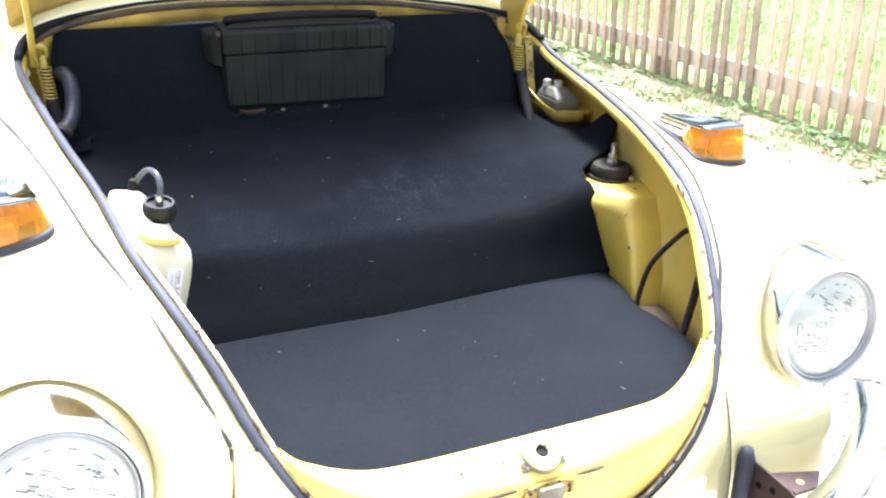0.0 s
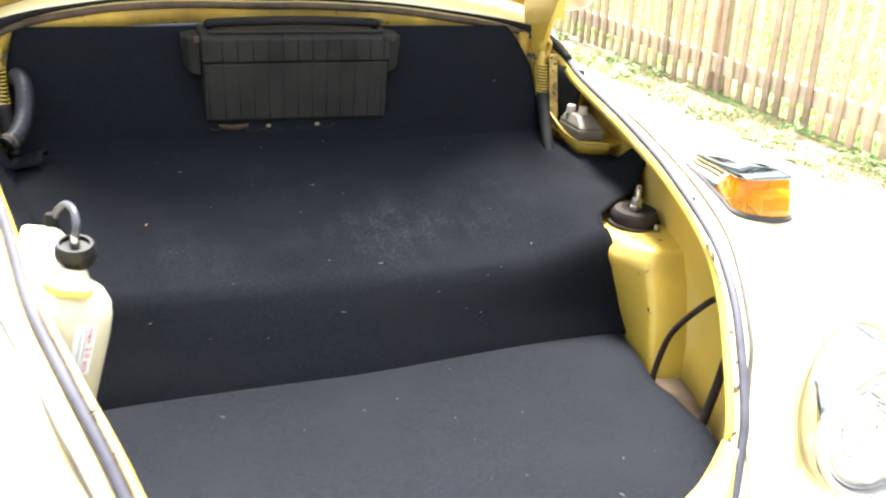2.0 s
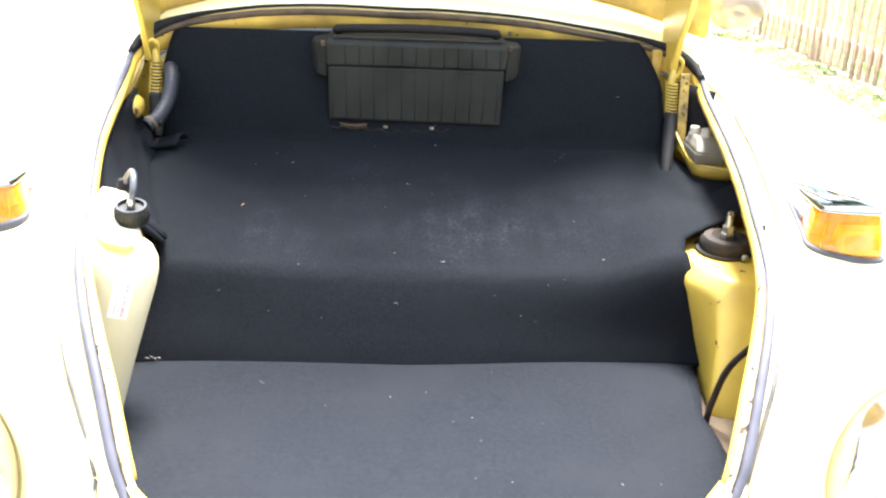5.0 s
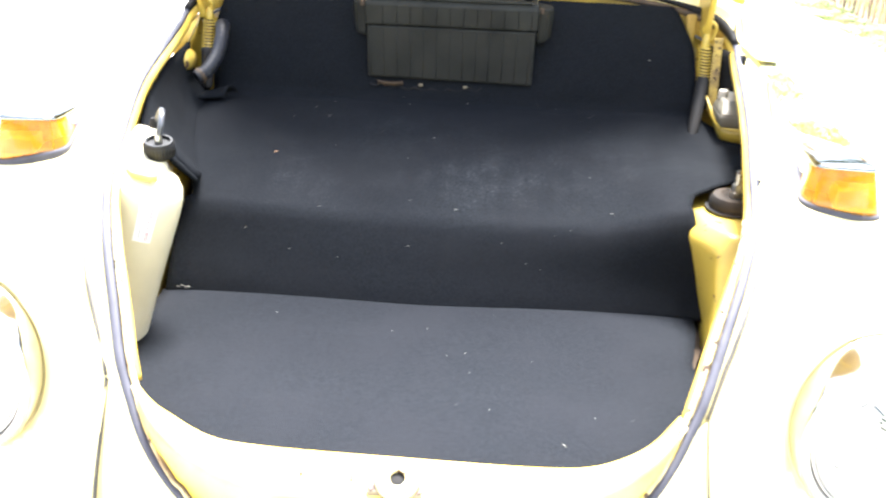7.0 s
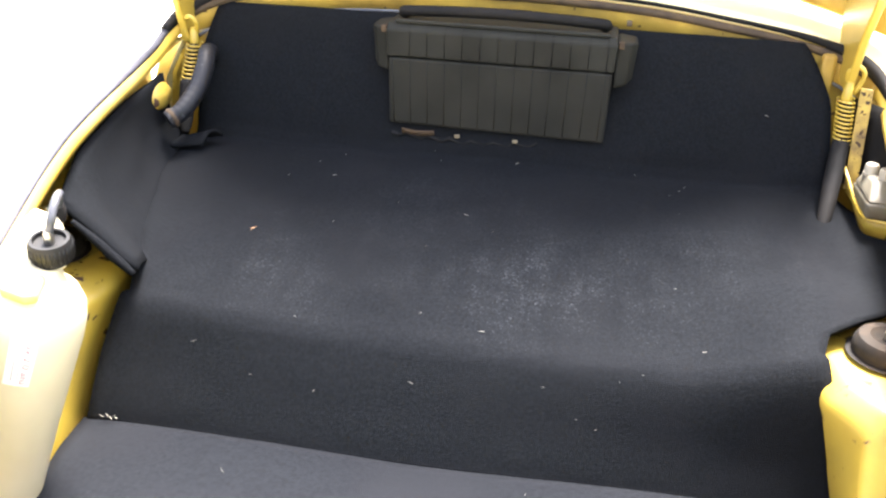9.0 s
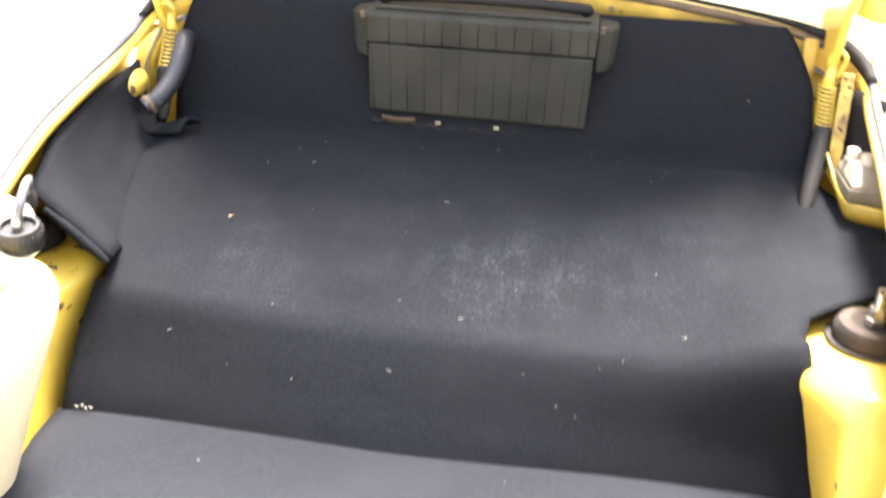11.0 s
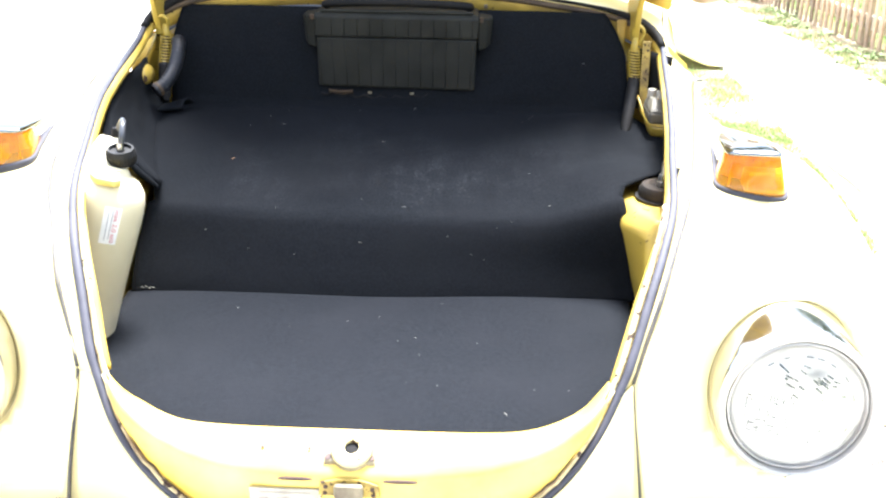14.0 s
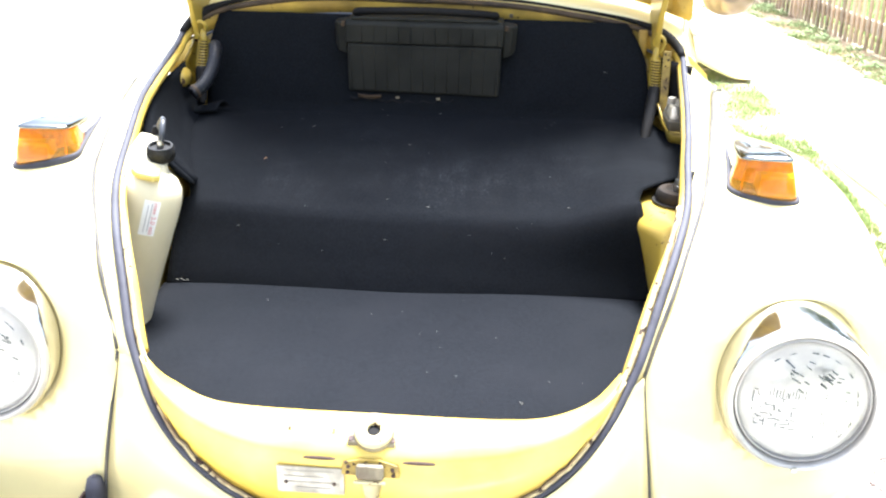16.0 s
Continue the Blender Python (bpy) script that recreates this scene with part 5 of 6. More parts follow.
# ---- carpets ----
def floor_carpet():
    rows = []
    for v in np.linspace(0, 1, 40):
        y = 0.020 + 0.418 * v
        corner = smoothstep(0.0, 0.12, v)
        xl = -np.interp(y, (0.02, 0.06, 0.10, 0.14, 0.2, 0.3, 0.38, 0.45), (0.26, 0.305, 0.342, 0.370, 0.398, 0.418, 0.432, 0.436))
        xr = np.interp(y, (0.02, 0.06, 0.10, 0.14, 0.19, 0.25, 0.28, 0.315, 0.34, 0.40, 0.45), (0.26, 0.305, 0.343, 0.370, 0.384, 0.386, 0.386, 0.382, 0.390, 0.405, 0.408))
        rows.append([(xl + (xr - xl) * u, y, 0.634 + 0.011 * (1 - smoothstep(0.06, 0.26, y)) + 0.0035 * noise.noise((3 * u, y * 7, 0)) - 0.004 * (abs(2 * u - 1) ** 8) + 0.004 * smoothstep(0.90, 1.0, u) * smoothstep(0.10, 0.16, y) * (1 - smoothstep(0.25, 0.31, y))) for u in np.linspace(0, 1, 50)])
    rows = [[(x, y + 0.020 * smoothstep(-0.1, 0.41, x) * smoothstep(0.30, 0.43, y), z) for x, y, z in r] for r in rows]
    ob = sheet("floor_carpet", rows, CARPET_FLOOR, None, 0.006)
    return tagged(ob, "flat charcoal carpet on the luggage bay floor", "carpet")


floor_carpet()

HUMP = spline([(0.434, 0.629), (0.446, 0.653), (0.463, 0.681), (0.480, 0.708), (0.495, 0.730), (0.505, 0.7415), (0.517, 0.7485), (0.540, 0.7555), (0.590, 0.770), (0.640, 0.783), (0.700, 0.795), (0.760, 0.806),
               (0.820, 0.815), (0.880, 0.824), (0.904, 0.829), (0.911, 0.839), (0.919, 0.862), (0.934, 0.905), (0.953, 0.955), (0.978, 1.005), (0.990, 1.022)], 4)
# where the hump carpet folds up into the side carpet
FOLD_Y, FOLD_X = (0.515, 0.60, 0.665, 0.763, 0.83, 0.88), (0.390, 0.420, 0.446, 0.474, 0.478, 0.478)


def liner_carpet():
    n = len(HUMP)
    rows = []
    for k, (y, z) in enumerate(HUMP):
        if y < 0.52:
            xr = float(np.interp(z, (0.63, 0.70, 0.76), (0.427, 0.410, 0.392)))
            xl = -float(np.interp(z, (0.63, 0.70, 0.76), (0.430, 0.425, 0.410)))
        else:
            xr = float(np.interp(y, (0.52, 0.55, 0.575, 0.60, 0.65, 0.74, 0.80, 0.86, 0.905, 0.95, 0.99), (0.392, 0.400, 0.438, 0.484, 0.545, 0.560, 0.54, 0.49, 0.462, 0.448, 0.405)))
            xl = -float(np.interp(y, (0.52, 0.60, 0.665, 0.763, 0.83, 0.90, 0.95, 0.99), (0.404, 0.430, 0.456, 0.484, 0.488, 0.490, 0.490, 0.47)))
        row = []
        for u in np.linspace(0, 1, 64):
            x = xl + (xr - xl) * u
            curl_r = 0.080 * smoothstep(0.445, 0.555, x) * smoothstep(0.55, 0.64, y) * (1 - smoothstep(0.68, 0.76, y))
            curl_l = 0.016 * smoothstep(0.34, 0.47, -x) * smoothstep(0.50, 0.58, y) * (1 - smoothstep(0.84, 0.90, y))
            sag = 0.012 * smoothstep(0.10, 0.40, abs(x)) * smoothstep(0.47, 0.52, y) * (1 - smoothstep(0.58, 0.7, y))
            tight = 0.030 * smoothstep(0.24, 0.41, x) * smoothstep(0.66, 0.745, z) * (1 - smoothstep(0.60, 0.88, y))
            w = (0.004 * noise.noise((x * 6, k * 0.12, 2.0)) + 0.002 * noise.noise((x * 17, k * 0.3, 5.0))) * (0.25 + 0.75 * smoothstep(0.50, 0.58, y))
            yy = y + 0.020 * smoothstep(-0.1, 0.41, x) * (1 - smoothstep(0.44, 0.50, y))
            ny, nz = (-0.9, 0.4) if z > 0.84 or z < 0.70 else (-0.2, 1.0)
            row.append((x, yy + ny * w, z + nz * w + max(curl_r, tight) + curl_l + sag))
        rows.append(row)
    ob = sheet("liner_carpet", rows, CARPET, None, 0.006)
    tagged(ob, "dusty black carpet liner over the hump and bulkhead", "carpet")
    side = []
    for y in np.linspace(0.512, 0.862, 24):
        rx, rz = half_y(SIDE_RIM, y)
        low = np.array([-float(np.interp(y, FOLD_Y, FOLD_X)) - 0.002, y + 0.006, float(np.interp(y, HUMP[:, 0], HUMP[:, 1])) + 0.009 + 0.034 * (1 - smoothstep(0.512, 0.58, y))])
        high = np.array([-(rx + 0.013 - 0.012 * smoothstep(0.74, 0.86, y)), y, rz - 0.014 - 0.030 * (1 - smoothstep(0.50, 0.60, y))])
        run = []
        for t in np.linspace(0, 1, 10):
            p = low + (high - low) * t
            hollow = math.sin(math.pi * t) * (0.016 * smoothstep(0.53, 0.62, y) + 0.004 * noise.noise((y * 14, t * 3, 4.0)))
            run.append((p[0] - hollow * 0.7, p[1], p[2] - hollow * 0.7))
        side.append(run)
    ob = sheet("side_carpet", side, CARPET, None, 0.006)
    tagged(ob, "black carpet folded up against the side wall of the bay", "carpet")
    flap = [side[0][k] for k in range(0, 8)]
    tube("carpet_roll", spline([(x, y - 0.004, z) for x, y, z in flap], 3), [0.0035, 0.006, 0.006, 0.005, 0.003], CARPET, ob, 8, "rolled front edge of the carpet")
    tear = thing("carpet_scrap", (-0.45, 0.85, 0.845), "torn flap of black carpet beside the hose end", "carpet")
    sheet("scrap", [[(-0.488 + 0.046 * u + 0.008 * v, 0.812 + 0.055 * v + 0.014 * u, 0.842 + 0.016 * math.sin(math.pi * v) * (0.3 + 0.7 * u) + 0.003 * noise.noise((u * 4, v * 4, 1))) for u in np.linspace(0, 1, 9)] for v in np.linspace(0, 1, 9)], CARPET, tear, 0.004)


liner_carpet()


def lint():
    rng = np.random.default_rng(41)
    v, f = [], []
    fixed = [(-0.237, 0.818, 0.819), (0.024, 0.537, 0.757), (0.274, 0.538, 0.766), (0.287, 0.63, 0.786), (0.190, 0.084, 0.648), (-0.408, 0.432, 0.640), (-0.402, 0.434, 0.641), (-0.396, 0.431, 0.640), (-0.391, 0.433, 0.640), (0.019, 0.895, 0.835), (-0.032, 0.752, 0.807), (0.361, 0.928, 0.929)]
    places = list(fixed)
    for _ in range(44):
        if rng.random() < 0.35:
            yy = rng.uniform(0.06, 0.42)
            places.append((rng.uniform(-0.33, 0.33), yy, 0.637 + 0.011 * (1 - smoothstep(0.06, 0.26, yy))))
        else:
            k = rng.integers(8, len(HUMP) - 22)
            places.append((rng.uniform(-0.36, 0.36), HUMP[k][0], HUMP[k][1] + 0.005))
    for i, (x, y, z) in enumerate(places):
        L, w, a = (rng.uniform(0.0006, 0.0022), rng.uniform(0.00018, 0.0003), rng.uniform(0, 3.14))
        if i < len(fixed):
            L, w = 0.0036, 0.0005
        elif rng.random() < 0.2:
            L = rng.uniform(0.0025, 0.0045)
        dx, dy = math.cos(a), math.sin(a)
        k = len(v)
        for sx, sy, h in ((-1, -1, 0), (1, -1, 0), (1, 1, 0), (-1, 1, 0), (0, 0, 0.0007)):
            v.append((x + dx * L * sx - dy * w * sy, y + dy * L * sx + dx * w * sy, z + h))
        f += [(k, k + 1, k + 4), (k + 1, k + 2, k + 4), (k + 2, k + 3, k + 4), (k + 3, k, k + 4)]
    bits = [(0.380, 0.640, 0.792, 0.4), (0.289, 0.640, 0.789, 0.1), (-0.30, 0.66, 0.796, 1.2)]
    bv = []
    for x, y, z, a in bits:
        bv += [(x - 0.006 * math.cos(a), y - 0.006 * math.sin(a), z), (x + 0.0016 * math.sin(a), y - 0.0016 * math.cos(a), z + 0.001), (x + 0.006 * math.cos(a), y + 0.006 * math.sin(a), z), (x - 0.0016 * math.sin(a), y + 0.0016 * math.cos(a), z + 0.001)]
    tagged(mesh("leaf_bits", bv, [(4 * k, 4 * k + 1, 4 * k + 2, 4 * k + 3) for k in range(len(bits))], LEAF, None, False), "small dry reddish leaf bits on the black carpet", "leaves", kind="stuff")
    tagged(mesh("lint", v, f, LINT, None, False), "pale lint specks on the black carpet", "lint", kind="stuff")


lint()


# ---- fresh-air box on the bulkhead ----
def air_box():
    box = thing("fresh_air_box", (-0.02, 0.93, 0.875), "ribbed black plastic fresh-air box on the bulkhead", "air box")
    hull("body", [[(-0.180, 0.915, 0.874), (0.140, 0.915, 0.870), (0.144, 1.00, 0.874), (-0.184, 1.00, 0.878)],
                  [(-0.181, 0.912, 0.974), (0.142, 0.912, 0.974), (0.146, 1.00, 0.974), (-0.185, 1.00, 0.974)]], BLACK_PLASTIC, box, 0.004)
    hull("cover", [[(-0.183, 0.9115, 0.9755), (0.144, 0.9115, 0.9755), (0.144, 1.00, 0.9755), (-0.183, 1.00, 0.9755)],
                   [(-0.185, 0.9100, 1.014), (0.146, 0.9100, 1.014), (0.146, 1.00, 1.014), (-0.185, 1.00, 1.014)],
                   [(-0.183, 0.9180, 1.024), (0.144, 0.9180, 1.024), (0.144, 1.00, 1.024), (-0.183, 1.00, 1.024)]], BLACK_PLASTIC, box, 0.003, "black box cover with rounded edges", 2)
    block("cover_rail", (-0.172, 0.914, 1.0235), (0.134, 0.926, 1.0285), BLACK_PLASTIC, box, 0.002)
    for s, x in ((-1, -0.184), (1, 0.145)):
        hull("ear", [[(x, 0.925, 0.950), (x + s * 0.018, 0.930, 0.954), (x + s * 0.026, 0.950, 0.960), (x + s * 0.026, 0.995, 0.960), (x, 0.995, 0.950)],
                     [(x, 0.920, 1.018), (x + s * 0.020, 0.926, 1.016), (x + s * 0.029, 0.946, 1.014), (x + s * 0.029, 0.995, 1.014), (x, 0.995, 1.018)]], BLACK_PLASTIC, box, 0.004, "", 2)
        block("ear_clip", (x + s * 0.006 - 0.004, 0.918, 1.008), (x + s * 0.006 + 0.004, 0.926, 1.018), RUST, box, 0.001)
    tube("top_gasket", spline([(-0.165, 0.955, 1.030), (-0.155, 0.945, 1.036), (-0.02, 0.945, 1.040), (0.115, 0.945, 1.036), (0.126, 0.955, 1.030)], 6), 0.008, BLACK_RUBBER, box, 8)
    for k in range(13):
        x = -0.172 + 0.0252 * k
        xt = x * 1.02
        if k:
            tube("rib", [(xt, 0.9108, 0.977), (xt, 0.9092, 1.0135), (xt, 0.9150, 1.0225)], 0.0009, BLACK_PLASTIC, box, 5)
        tube("rib", [(x, 0.9150, 0.876), (xt, 0.9120, 0.973)], 0.0009, BLACK_PLASTIC, box, 5)
    # torn lip, black so that it paints the shaded cavity below the box
    rag = [(-0.176 + 0.011 * k, 0.0035 * math.sin(2.1 * k) + 0.006 * math.sin(math.pi * k / 20)) for k in range(21)]
    sheet("drain_lip", [[(x, 0.9145 + 0.030 * v, 0.872 - 0.013 * (1 - v) - d * (1 - 0.5 * v)) for x, d in rag] for v in np.linspace(0, 1, 4)], BLACK_RUBBER, box, 0.002, "ragged drain lip, blackened for the dark cavity under the box")
    sheet("rust_patch", [[(-0.160 + 0.050 * u, 0.9130 + 0.004 * v, 0.869 - 0.009 * v - 0.003 * math.sin(3 * u)) for u in np.linspace(0, 1, 8)] for v in np.linspace(0, 1, 3)], RUST, box, 0.0012, "brown rust behind the torn lip")
    for x in (-0.075, 0.012):
        block("clip", (x - 0.004, 0.911, 0.860), (x + 0.004, 0.9145, 0.865), COVER, box, 0.001, "small dull yellow clip")


air_box()


# ---- washer bottle ----
def washer_bottle():
    bot = thing("washer_bottle", (-0.462, 0.295, 0.606), "tall cream plastic washer bottle with black cap", "bottle")
    a, b = Vector((-0.464, 0.292, 0.606)), Vector((-0.398, 0.354, 0.866))
    axis = (b - a).normalized()
    turn = axis.to_track_quat("Z", "Y").to_matrix().to_4x4()
    m = Matrix.Translation(a) @ turn
    lathe("tank", [(0.0, 0.0), (0.042, 0.0005), (0.0485, 0.004), (0.0505, 0.014), (0.0515, 0.03), (0.0530, 0.12), (0.0560, 0.190), (0.0575, 0.222), (0.0565, 0.243), (0.052, 0.259), (0.042, 0.271), (0.0265, 0.279), (0.0205, 0.290), (0.0, 0.290)], m, CREAM, bot, 40, squash=0.92)
    hull("filler_shoulder", [[(-0.448, 0.322, 0.846), (-0.396, 0.312, 0.850), (-0.386, 0.345, 0.858), (-0.388, 0.402, 0.862), (-0.446, 0.425, 0.858)],
                             [(-0.447, 0.324, 0.868), (-0.402, 0.316, 0.872), (-0.395, 0.345, 0.884), (-0.395, 0.405, 0.900), (-0.444, 0.425, 0.900)],
                             [(-0.442, 0.352, 0.888), (-0.410, 0.346, 0.890), (-0.405, 0.362, 0.896), (-0.402, 0.410, 0.909), (-0.440, 0.424, 0.910)]], CREAM, bot, 0.006, "", 3, True)
    cap_m = Matrix.Translation((-0.3855, 0.363, 0.8935)) @ pose(0, 0, 0, 9, 4, 0) @ Matrix.Scale(0.89, 4)
    cap = lathe("cap", [(0.0225, -0.012), (0.0235, -0.008), (0.0235, 0.010), (0.0215, 0.014), (0.018, 0.014), (0.017, 0.009), (0.0, 0.009)], cap_m, CAP_BLACK, bot, 30, "black screw cap")
    for k in range(30):
        an = 2 * math.pi * k / 30
        tube("grip", [cap_m @ Vector((0.0236 * math.cos(an), 0.0236 * math.sin(an), -0.008)), cap_m @ Vector((0.0236 * math.cos(an), 0.0236 * math.sin(an), 0.009))], 0.0008, CAP_BLACK, cap, 4)
    lathe("valve", [(0.006, 0.008), (0.006, 0.018), (0.004, 0.024), (0.0, 0.024)], cap_m, STEEL, cap, 14)
    tube("air_tube", spline([(-0.385, 0.361, 0.907), (-0.381, 0.364, 0.925), (-0.383, 0.378, 0.938), (-0.391, 0.398, 0.938), (-0.401, 0.410, 0.926), (-0.408, 0.416, 0.911)], 6), 0.0042, TUBE_GREY, bot, 10, "clear grey vinyl air tube")
    lathe("tube_fitting", [(0.007, 0.0), (0.0085, 0.006), (0.0085, 0.014), (0.006, 0.022), (0.0, 0.023)], pose(-0.409, 0.416, 0.899), BLACK_RUBBER, bot, 14)
    tab = [(-0.420, 0.322), (-0.403, 0.303), (-0.377, 0.298), (-0.368, 0.306), (-0.380, 0.340), (-0.420, 0.346)]
    hull("strap", [[(x, y, 0.870 - 0.1 * (x + 0.420)) for x, y in tab], [(x, y, 0.881 - 0.1 * (x + 0.420)) for x, y in tab]], STRAP_YELLOW, bot, 0.003, "yellow holding strap", 3, True)
    # sticker bent round the tank
    def on_tank(ang, h, out=0.0007):
        r = float(np.interp(h, (0.03, 0.12, 0.190, 0.222, 0.243), (0.0515, 0.0530, 0.0560, 0.0575, 0.0565))) + out
        return tuple(m @ Vector((r * math.cos(ang), 0.92 * r * math.sin(ang), h)))
    toward = turn.inverted().to_3x3() @ Vector((0.50, -1.0, 0.0))
    face = math.atan2(toward.y, toward.x)
    rows = [[on_tank(face + q, h) for q in np.linspace(-0.23, 0.23, 9)] for h in np.linspace(0.183, 0.239, 7)]
    label = sheet("sticker", rows, LABEL_WHITE, bot, 0, "white sticker with red writing")
    cu = bpy.data.curves.new("sticker_text", "FONT")
    cu.body, cu.size, cu.align_x, cu.align_y = "max 2.0 at\u00fc", 0.0108, "CENTER", "CENTER"
    cu.extrude = 0.0002
    tx = new("sticker_text", cu)
    tx.data.materials.append(RED_PRINT)
    dg = bpy.context.evaluated_depsgraph_get()
    me = bpy.data.meshes.new_from_object(tx.evaluated_get(dg))
    bpy.data.objects.remove(tx)
    for vert in me.vertices:
        x, y = vert.co.x, vert.co.y
        vert.co = on_tank(face + 0.10 + y / 0.063, 0.211 - x, 0.0016 + vert.co.z)
    ob = new("sticker_text", me)
    put(ob, label)
    for q, (h0, h1) in ((0.0, (0.190, 0.235)), (-0.10, (0.188, 0.231))):
        sheet("print_bar", [[on_tank(face + q + d, h, 0.0012) for d in (-0.010, 0.010)] for h in np.linspace(h0, h1, 6)], GREY_PRINT, label, 0)


washer_bottle()


# ---- brake fluid reservoir on its shelf ----
def reservoir():
    r = thing("brake_fluid_reservoir", (0.505, 0.81, 0.842), "cloudy plastic brake fluid reservoir on a yellow shelf", "reservoir")
    hull("tank", [[(0.478, 0.784, 0.8455), (0.526, 0.777, 0.8455), (0.534, 0.862, 0.8455), (0.480, 0.868, 0.8455)],
                  [(0.475, 0.781, 0.868), (0.528, 0.774, 0.868), (0.536, 0.865, 0.866), (0.478, 0.871, 0.866)]], GREY_PLASTIC, r, 0.0045, "", 3, True)
    hull("tank_shoulder", [[(0.476, 0.782, 0.8685), (0.527, 0.775, 0.8685), (0.535, 0.864, 0.8665), (0.479, 0.870, 0.8665)],
                           [(0.480, 0.792, 0.876), (0.523, 0.787, 0.876), (0.530, 0.858, 0.876), (0.482, 0.864, 0.876)],
                           [(0.484, 0.812, 0.888), (0.516, 0.810, 0.888), (0.522, 0.852, 0.886), (0.486, 0.858, 0.886)]], GREY_PLASTIC, r, 0.003, "cloudy upper half of the tank", 2, True)
    for x, y, z in ((0.491, 0.848, 0.884), (0.503, 0.824, 0.886)):
        lathe("cap", [(0.0100, 0.0), (0.0100, 0.003), (0.0090, 0.004), (0.0090, 0.013), (0.0078, 0.015), (0.0, 0.015)], pose(x, y, z), WHITE_PLASTIC, r, 18)
    shelf = put(tagged(new("reservoir_shelf"), "yellow sheet-metal shelf"), car)
    tray = [(0.480, 0.900), (0.479, 0.795), (0.534, 0.766), (0.580, 0.775), (0.580, 0.900)]
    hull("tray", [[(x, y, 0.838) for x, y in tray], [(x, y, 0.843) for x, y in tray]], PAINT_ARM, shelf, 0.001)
    rim = spline([(0.473, 0.905, 0.872), (0.477, 0.873, 0.857), (0.477, 0.830, 0.848), (0.479, 0.796, 0.845), (0.490, 0.785, 0.844), (0.512, 0.775, 0.844), (0.536, 0.765, 0.844)], 4)
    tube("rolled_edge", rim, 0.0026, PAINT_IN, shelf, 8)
    drop = [0.030 - 0.014 * abs(k / (len(rim) - 1) - 0.72) / 0.72 for k in range(len(rim))]
    sheet("front_lip", [[p + np.array([0.001, 0.001, -0.001]), p + np.array([0.002, 0.003, -0.4 * d]), p + np.array([0.006, 0.008, -d])] for p, d in zip(rim, drop)], PAINT_ARM, shelf, 0.0015)
    # the stay's darker yellow paints it as standing in shade
    hull("stay", [[(0.479, 0.940, 0.975), (0.495, 0.936, 0.975), (0.495, 0.939, 0.975), (0.479, 0.943, 0.975)], [(0.477, 0.900, 0.842), (0.493, 0.896, 0.842), (0.493, 0.899, 0.842), (0.477, 0.903, 0.842)]], GRIMY_SHADED_YELLOW, shelf, 0.0008)


reservoir()


# ---- hoses and cables ----
hose = thing("drain_hose", (-0.475, 0.86, 0.88), "curved glossy black corrugated drain hose", "hose")
tube("hose", spline([(-0.472, 0.945, 0.950), (-0.466, 0.918, 0.957), (-0.458, 0.890, 0.945), (-0.460, 0.858, 0.915), (-0.470, 0.828, 0.892), (-0.486, 0.812, 0.880)], 14), 0.0135, HOSE_RUBBER, hose, 14, ripple=0.015, waves=18)
lathe("hose_clip", [(0.0145, -0.003), (0.0155, 0.0), (0.0145, 0.003)], Matrix.Translation((-0.481, 0.817, 0.883)) @ Vector((-0.6, -0.65, -0.4)).to_track_quat("Z", "Y").to_matrix().to_4x4(), RUST, hose, 18)
cable = thing("wiring_cable", (0.42, 0.30, 0.61), "brown-black wiring cables beside the strut tower", "cable")
tube("cable_run", spline([(0.396, 0.335, 0.607), (0.401, 0.338, 0.640), (0.412, 0.330, 0.700), (0.428, 0.290, 0.765), (0.432, 0.262, 0.790), (0.434, 0.235, 0.798), (0.436, 0.21, 0.795)], 8), 0.0047, CABLE, cable, 10)
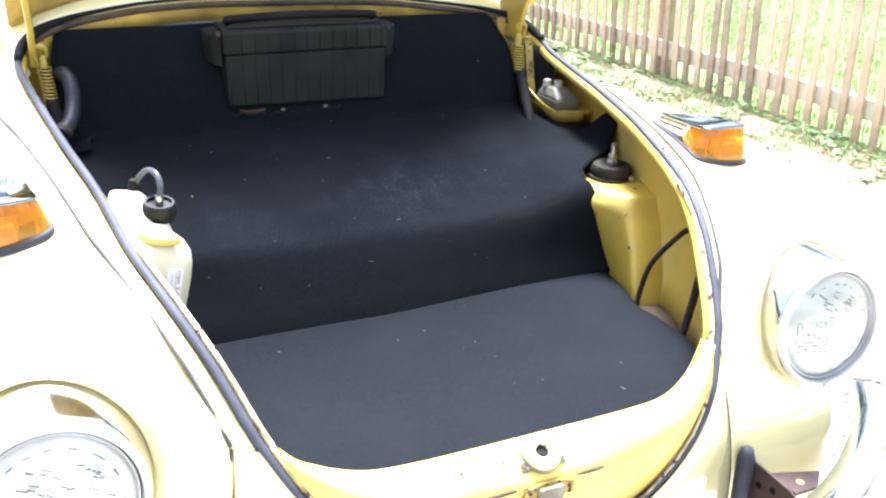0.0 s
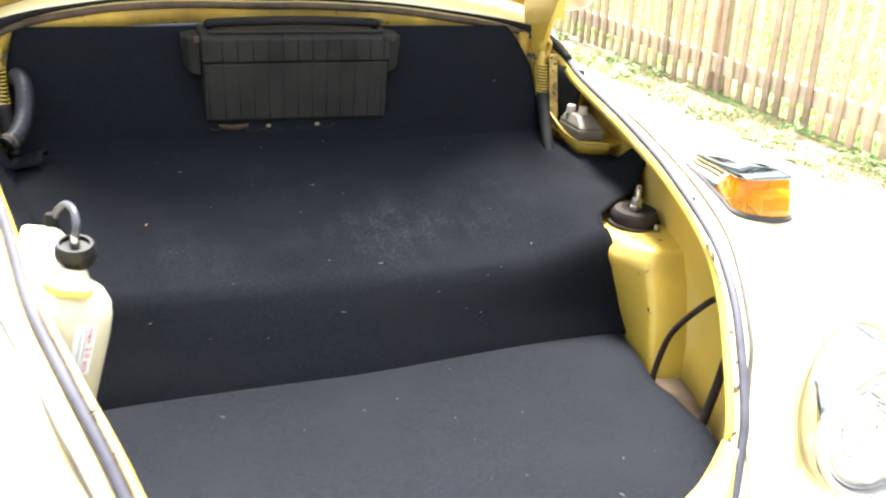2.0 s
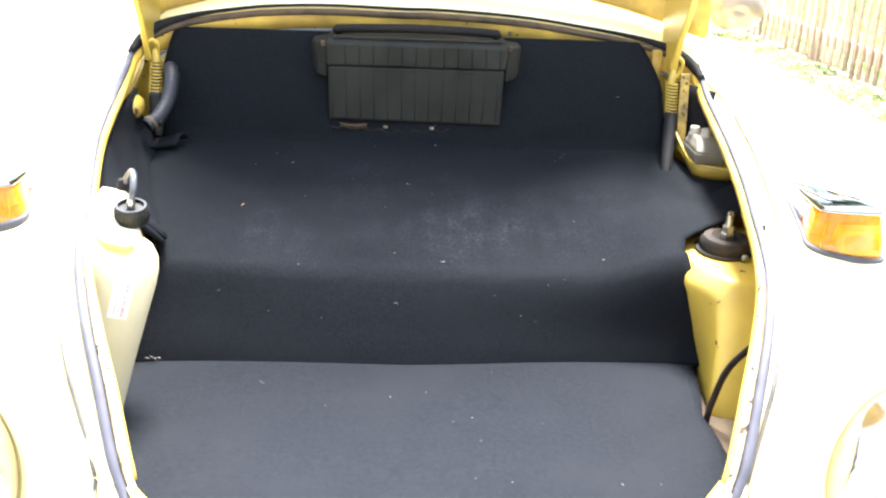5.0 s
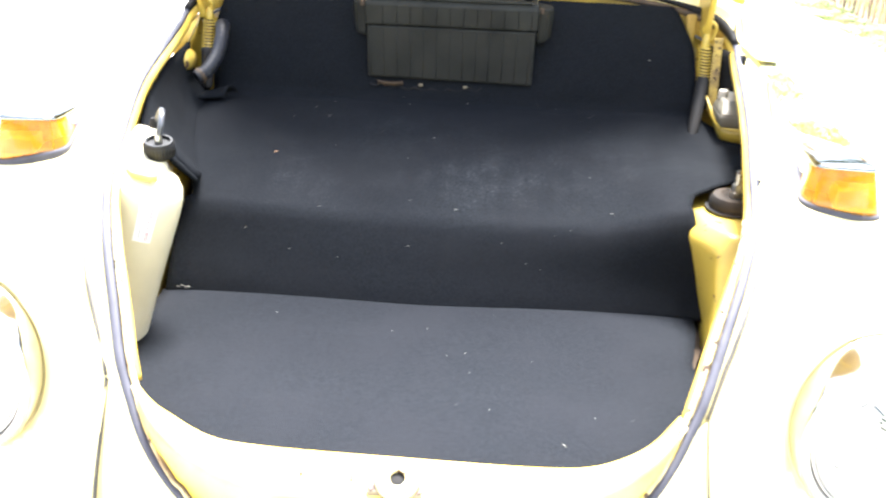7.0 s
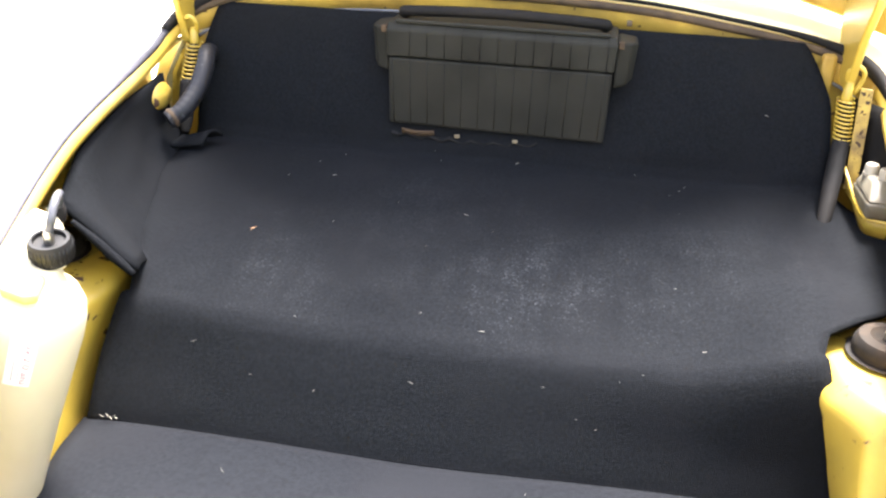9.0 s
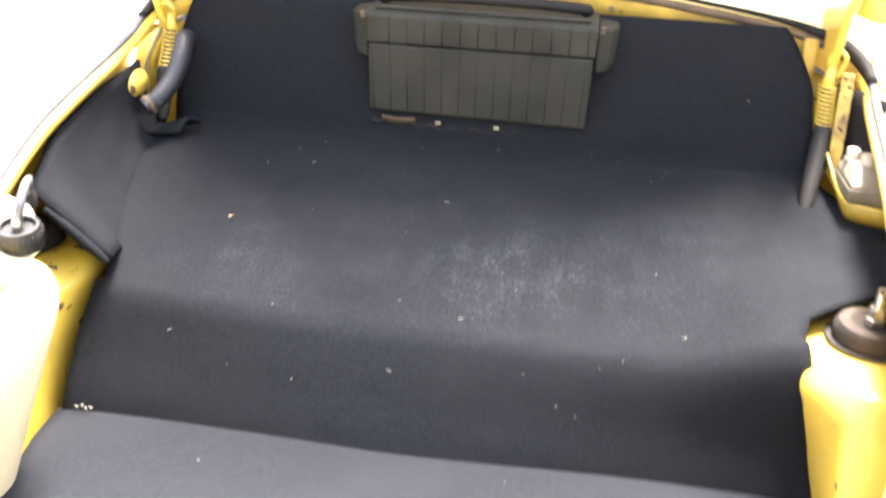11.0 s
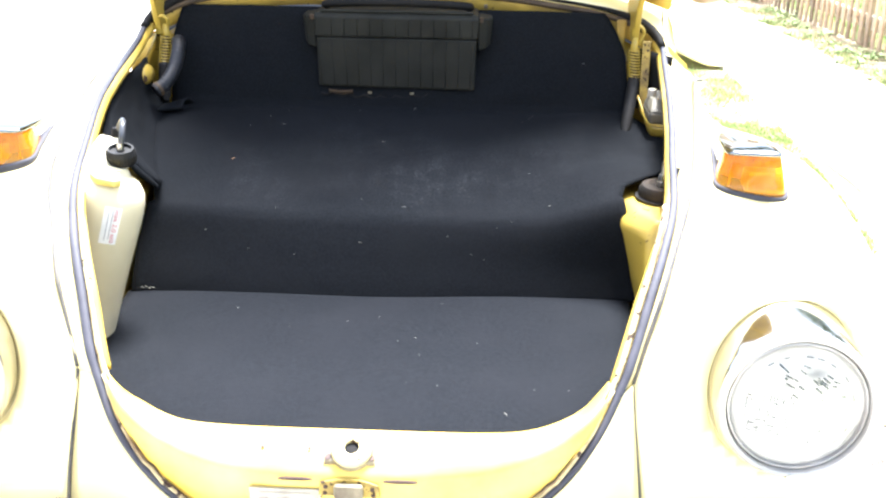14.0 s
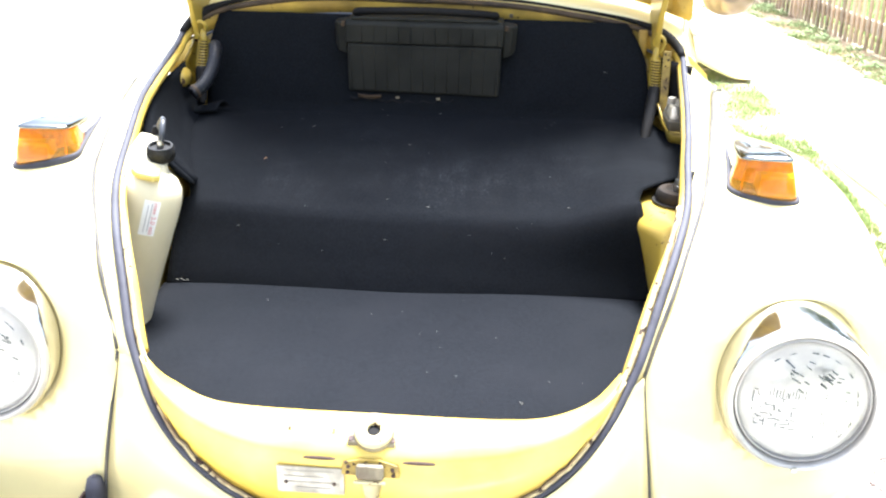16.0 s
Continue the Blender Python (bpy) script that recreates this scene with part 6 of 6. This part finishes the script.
tube("cable_run", spline([(0.385, 0.205, 0.607), (0.395, 0.206, 0.64), (0.404, 0.206, 0.69), (0.410, 0.205, 0.745), (0.415, 0.21, 0.78)], 8), 0.0065, CABLE, cable, 10)
lathe("cable_clip", [(0.009, -0.006), (0.011, 0.0), (0.009, 0.006)], pose(0.433, 0.250, 0.795, 80, 0, 0), BLACK_RUBBER, cable, 14)
lathe("body_plug", [(0.0, 0.003), (0.006, 0.003), (0.008, 0.0)], Matrix.Translation((0.4445, 0.384, 0.884)) @ pose(0, 0, 0, 0, -60, 0), BLACK_RUBBER, car, 16)
blob = thing("wall_grommet", (-0.51, 0.86, 0.9), "yellow painted body plug beside the spring", "plug")
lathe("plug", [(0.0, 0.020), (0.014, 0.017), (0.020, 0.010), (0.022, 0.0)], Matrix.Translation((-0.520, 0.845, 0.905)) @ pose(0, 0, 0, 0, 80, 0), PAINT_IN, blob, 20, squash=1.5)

# ---- spare body panel lying on the grass ----
spare = thing("spare_body_panel", (1.65, 5.45, 0), "pale yellow curved body panel lying on the grass", "body panel")
arch = spline([(1.28, 0.275), (1.43, 0.232), (1.53, 0.192), (1.65, 0.122), (1.80, 0.040), (1.93, 0.006)], 4)
sheet("panel", [[(x + 0.10 * v, 5.42 + 1.3 * v, z * (1 - 0.35 * v * v) + 0.02 * math.sin(math.pi * v)) for x, z in arch] for v in np.linspace(0, 1, 9)], PAINT, spare, 0.012, "curved sheet-metal shell")
skirt = [[(x, 5.418 - 0.03 * v, max(0.004, z - 0.075 * v * math.sin(math.pi * min(1.0, 0.25 + 0.75 * k / (len(arch) - 1))))) for k, (x, z) in enumerate(arch)] for v in np.linspace(0, 1, 4)]
sheet("rolled_edge", skirt, PAINT, spare, 0.006, "turned-down front edge of the panel")
block("rusty_flange", (1.488, 5.425, -0.004), (1.505, 5.455, 0.178), RUST_ORANGE, spare, 0.003, "rust-orange upright flange")
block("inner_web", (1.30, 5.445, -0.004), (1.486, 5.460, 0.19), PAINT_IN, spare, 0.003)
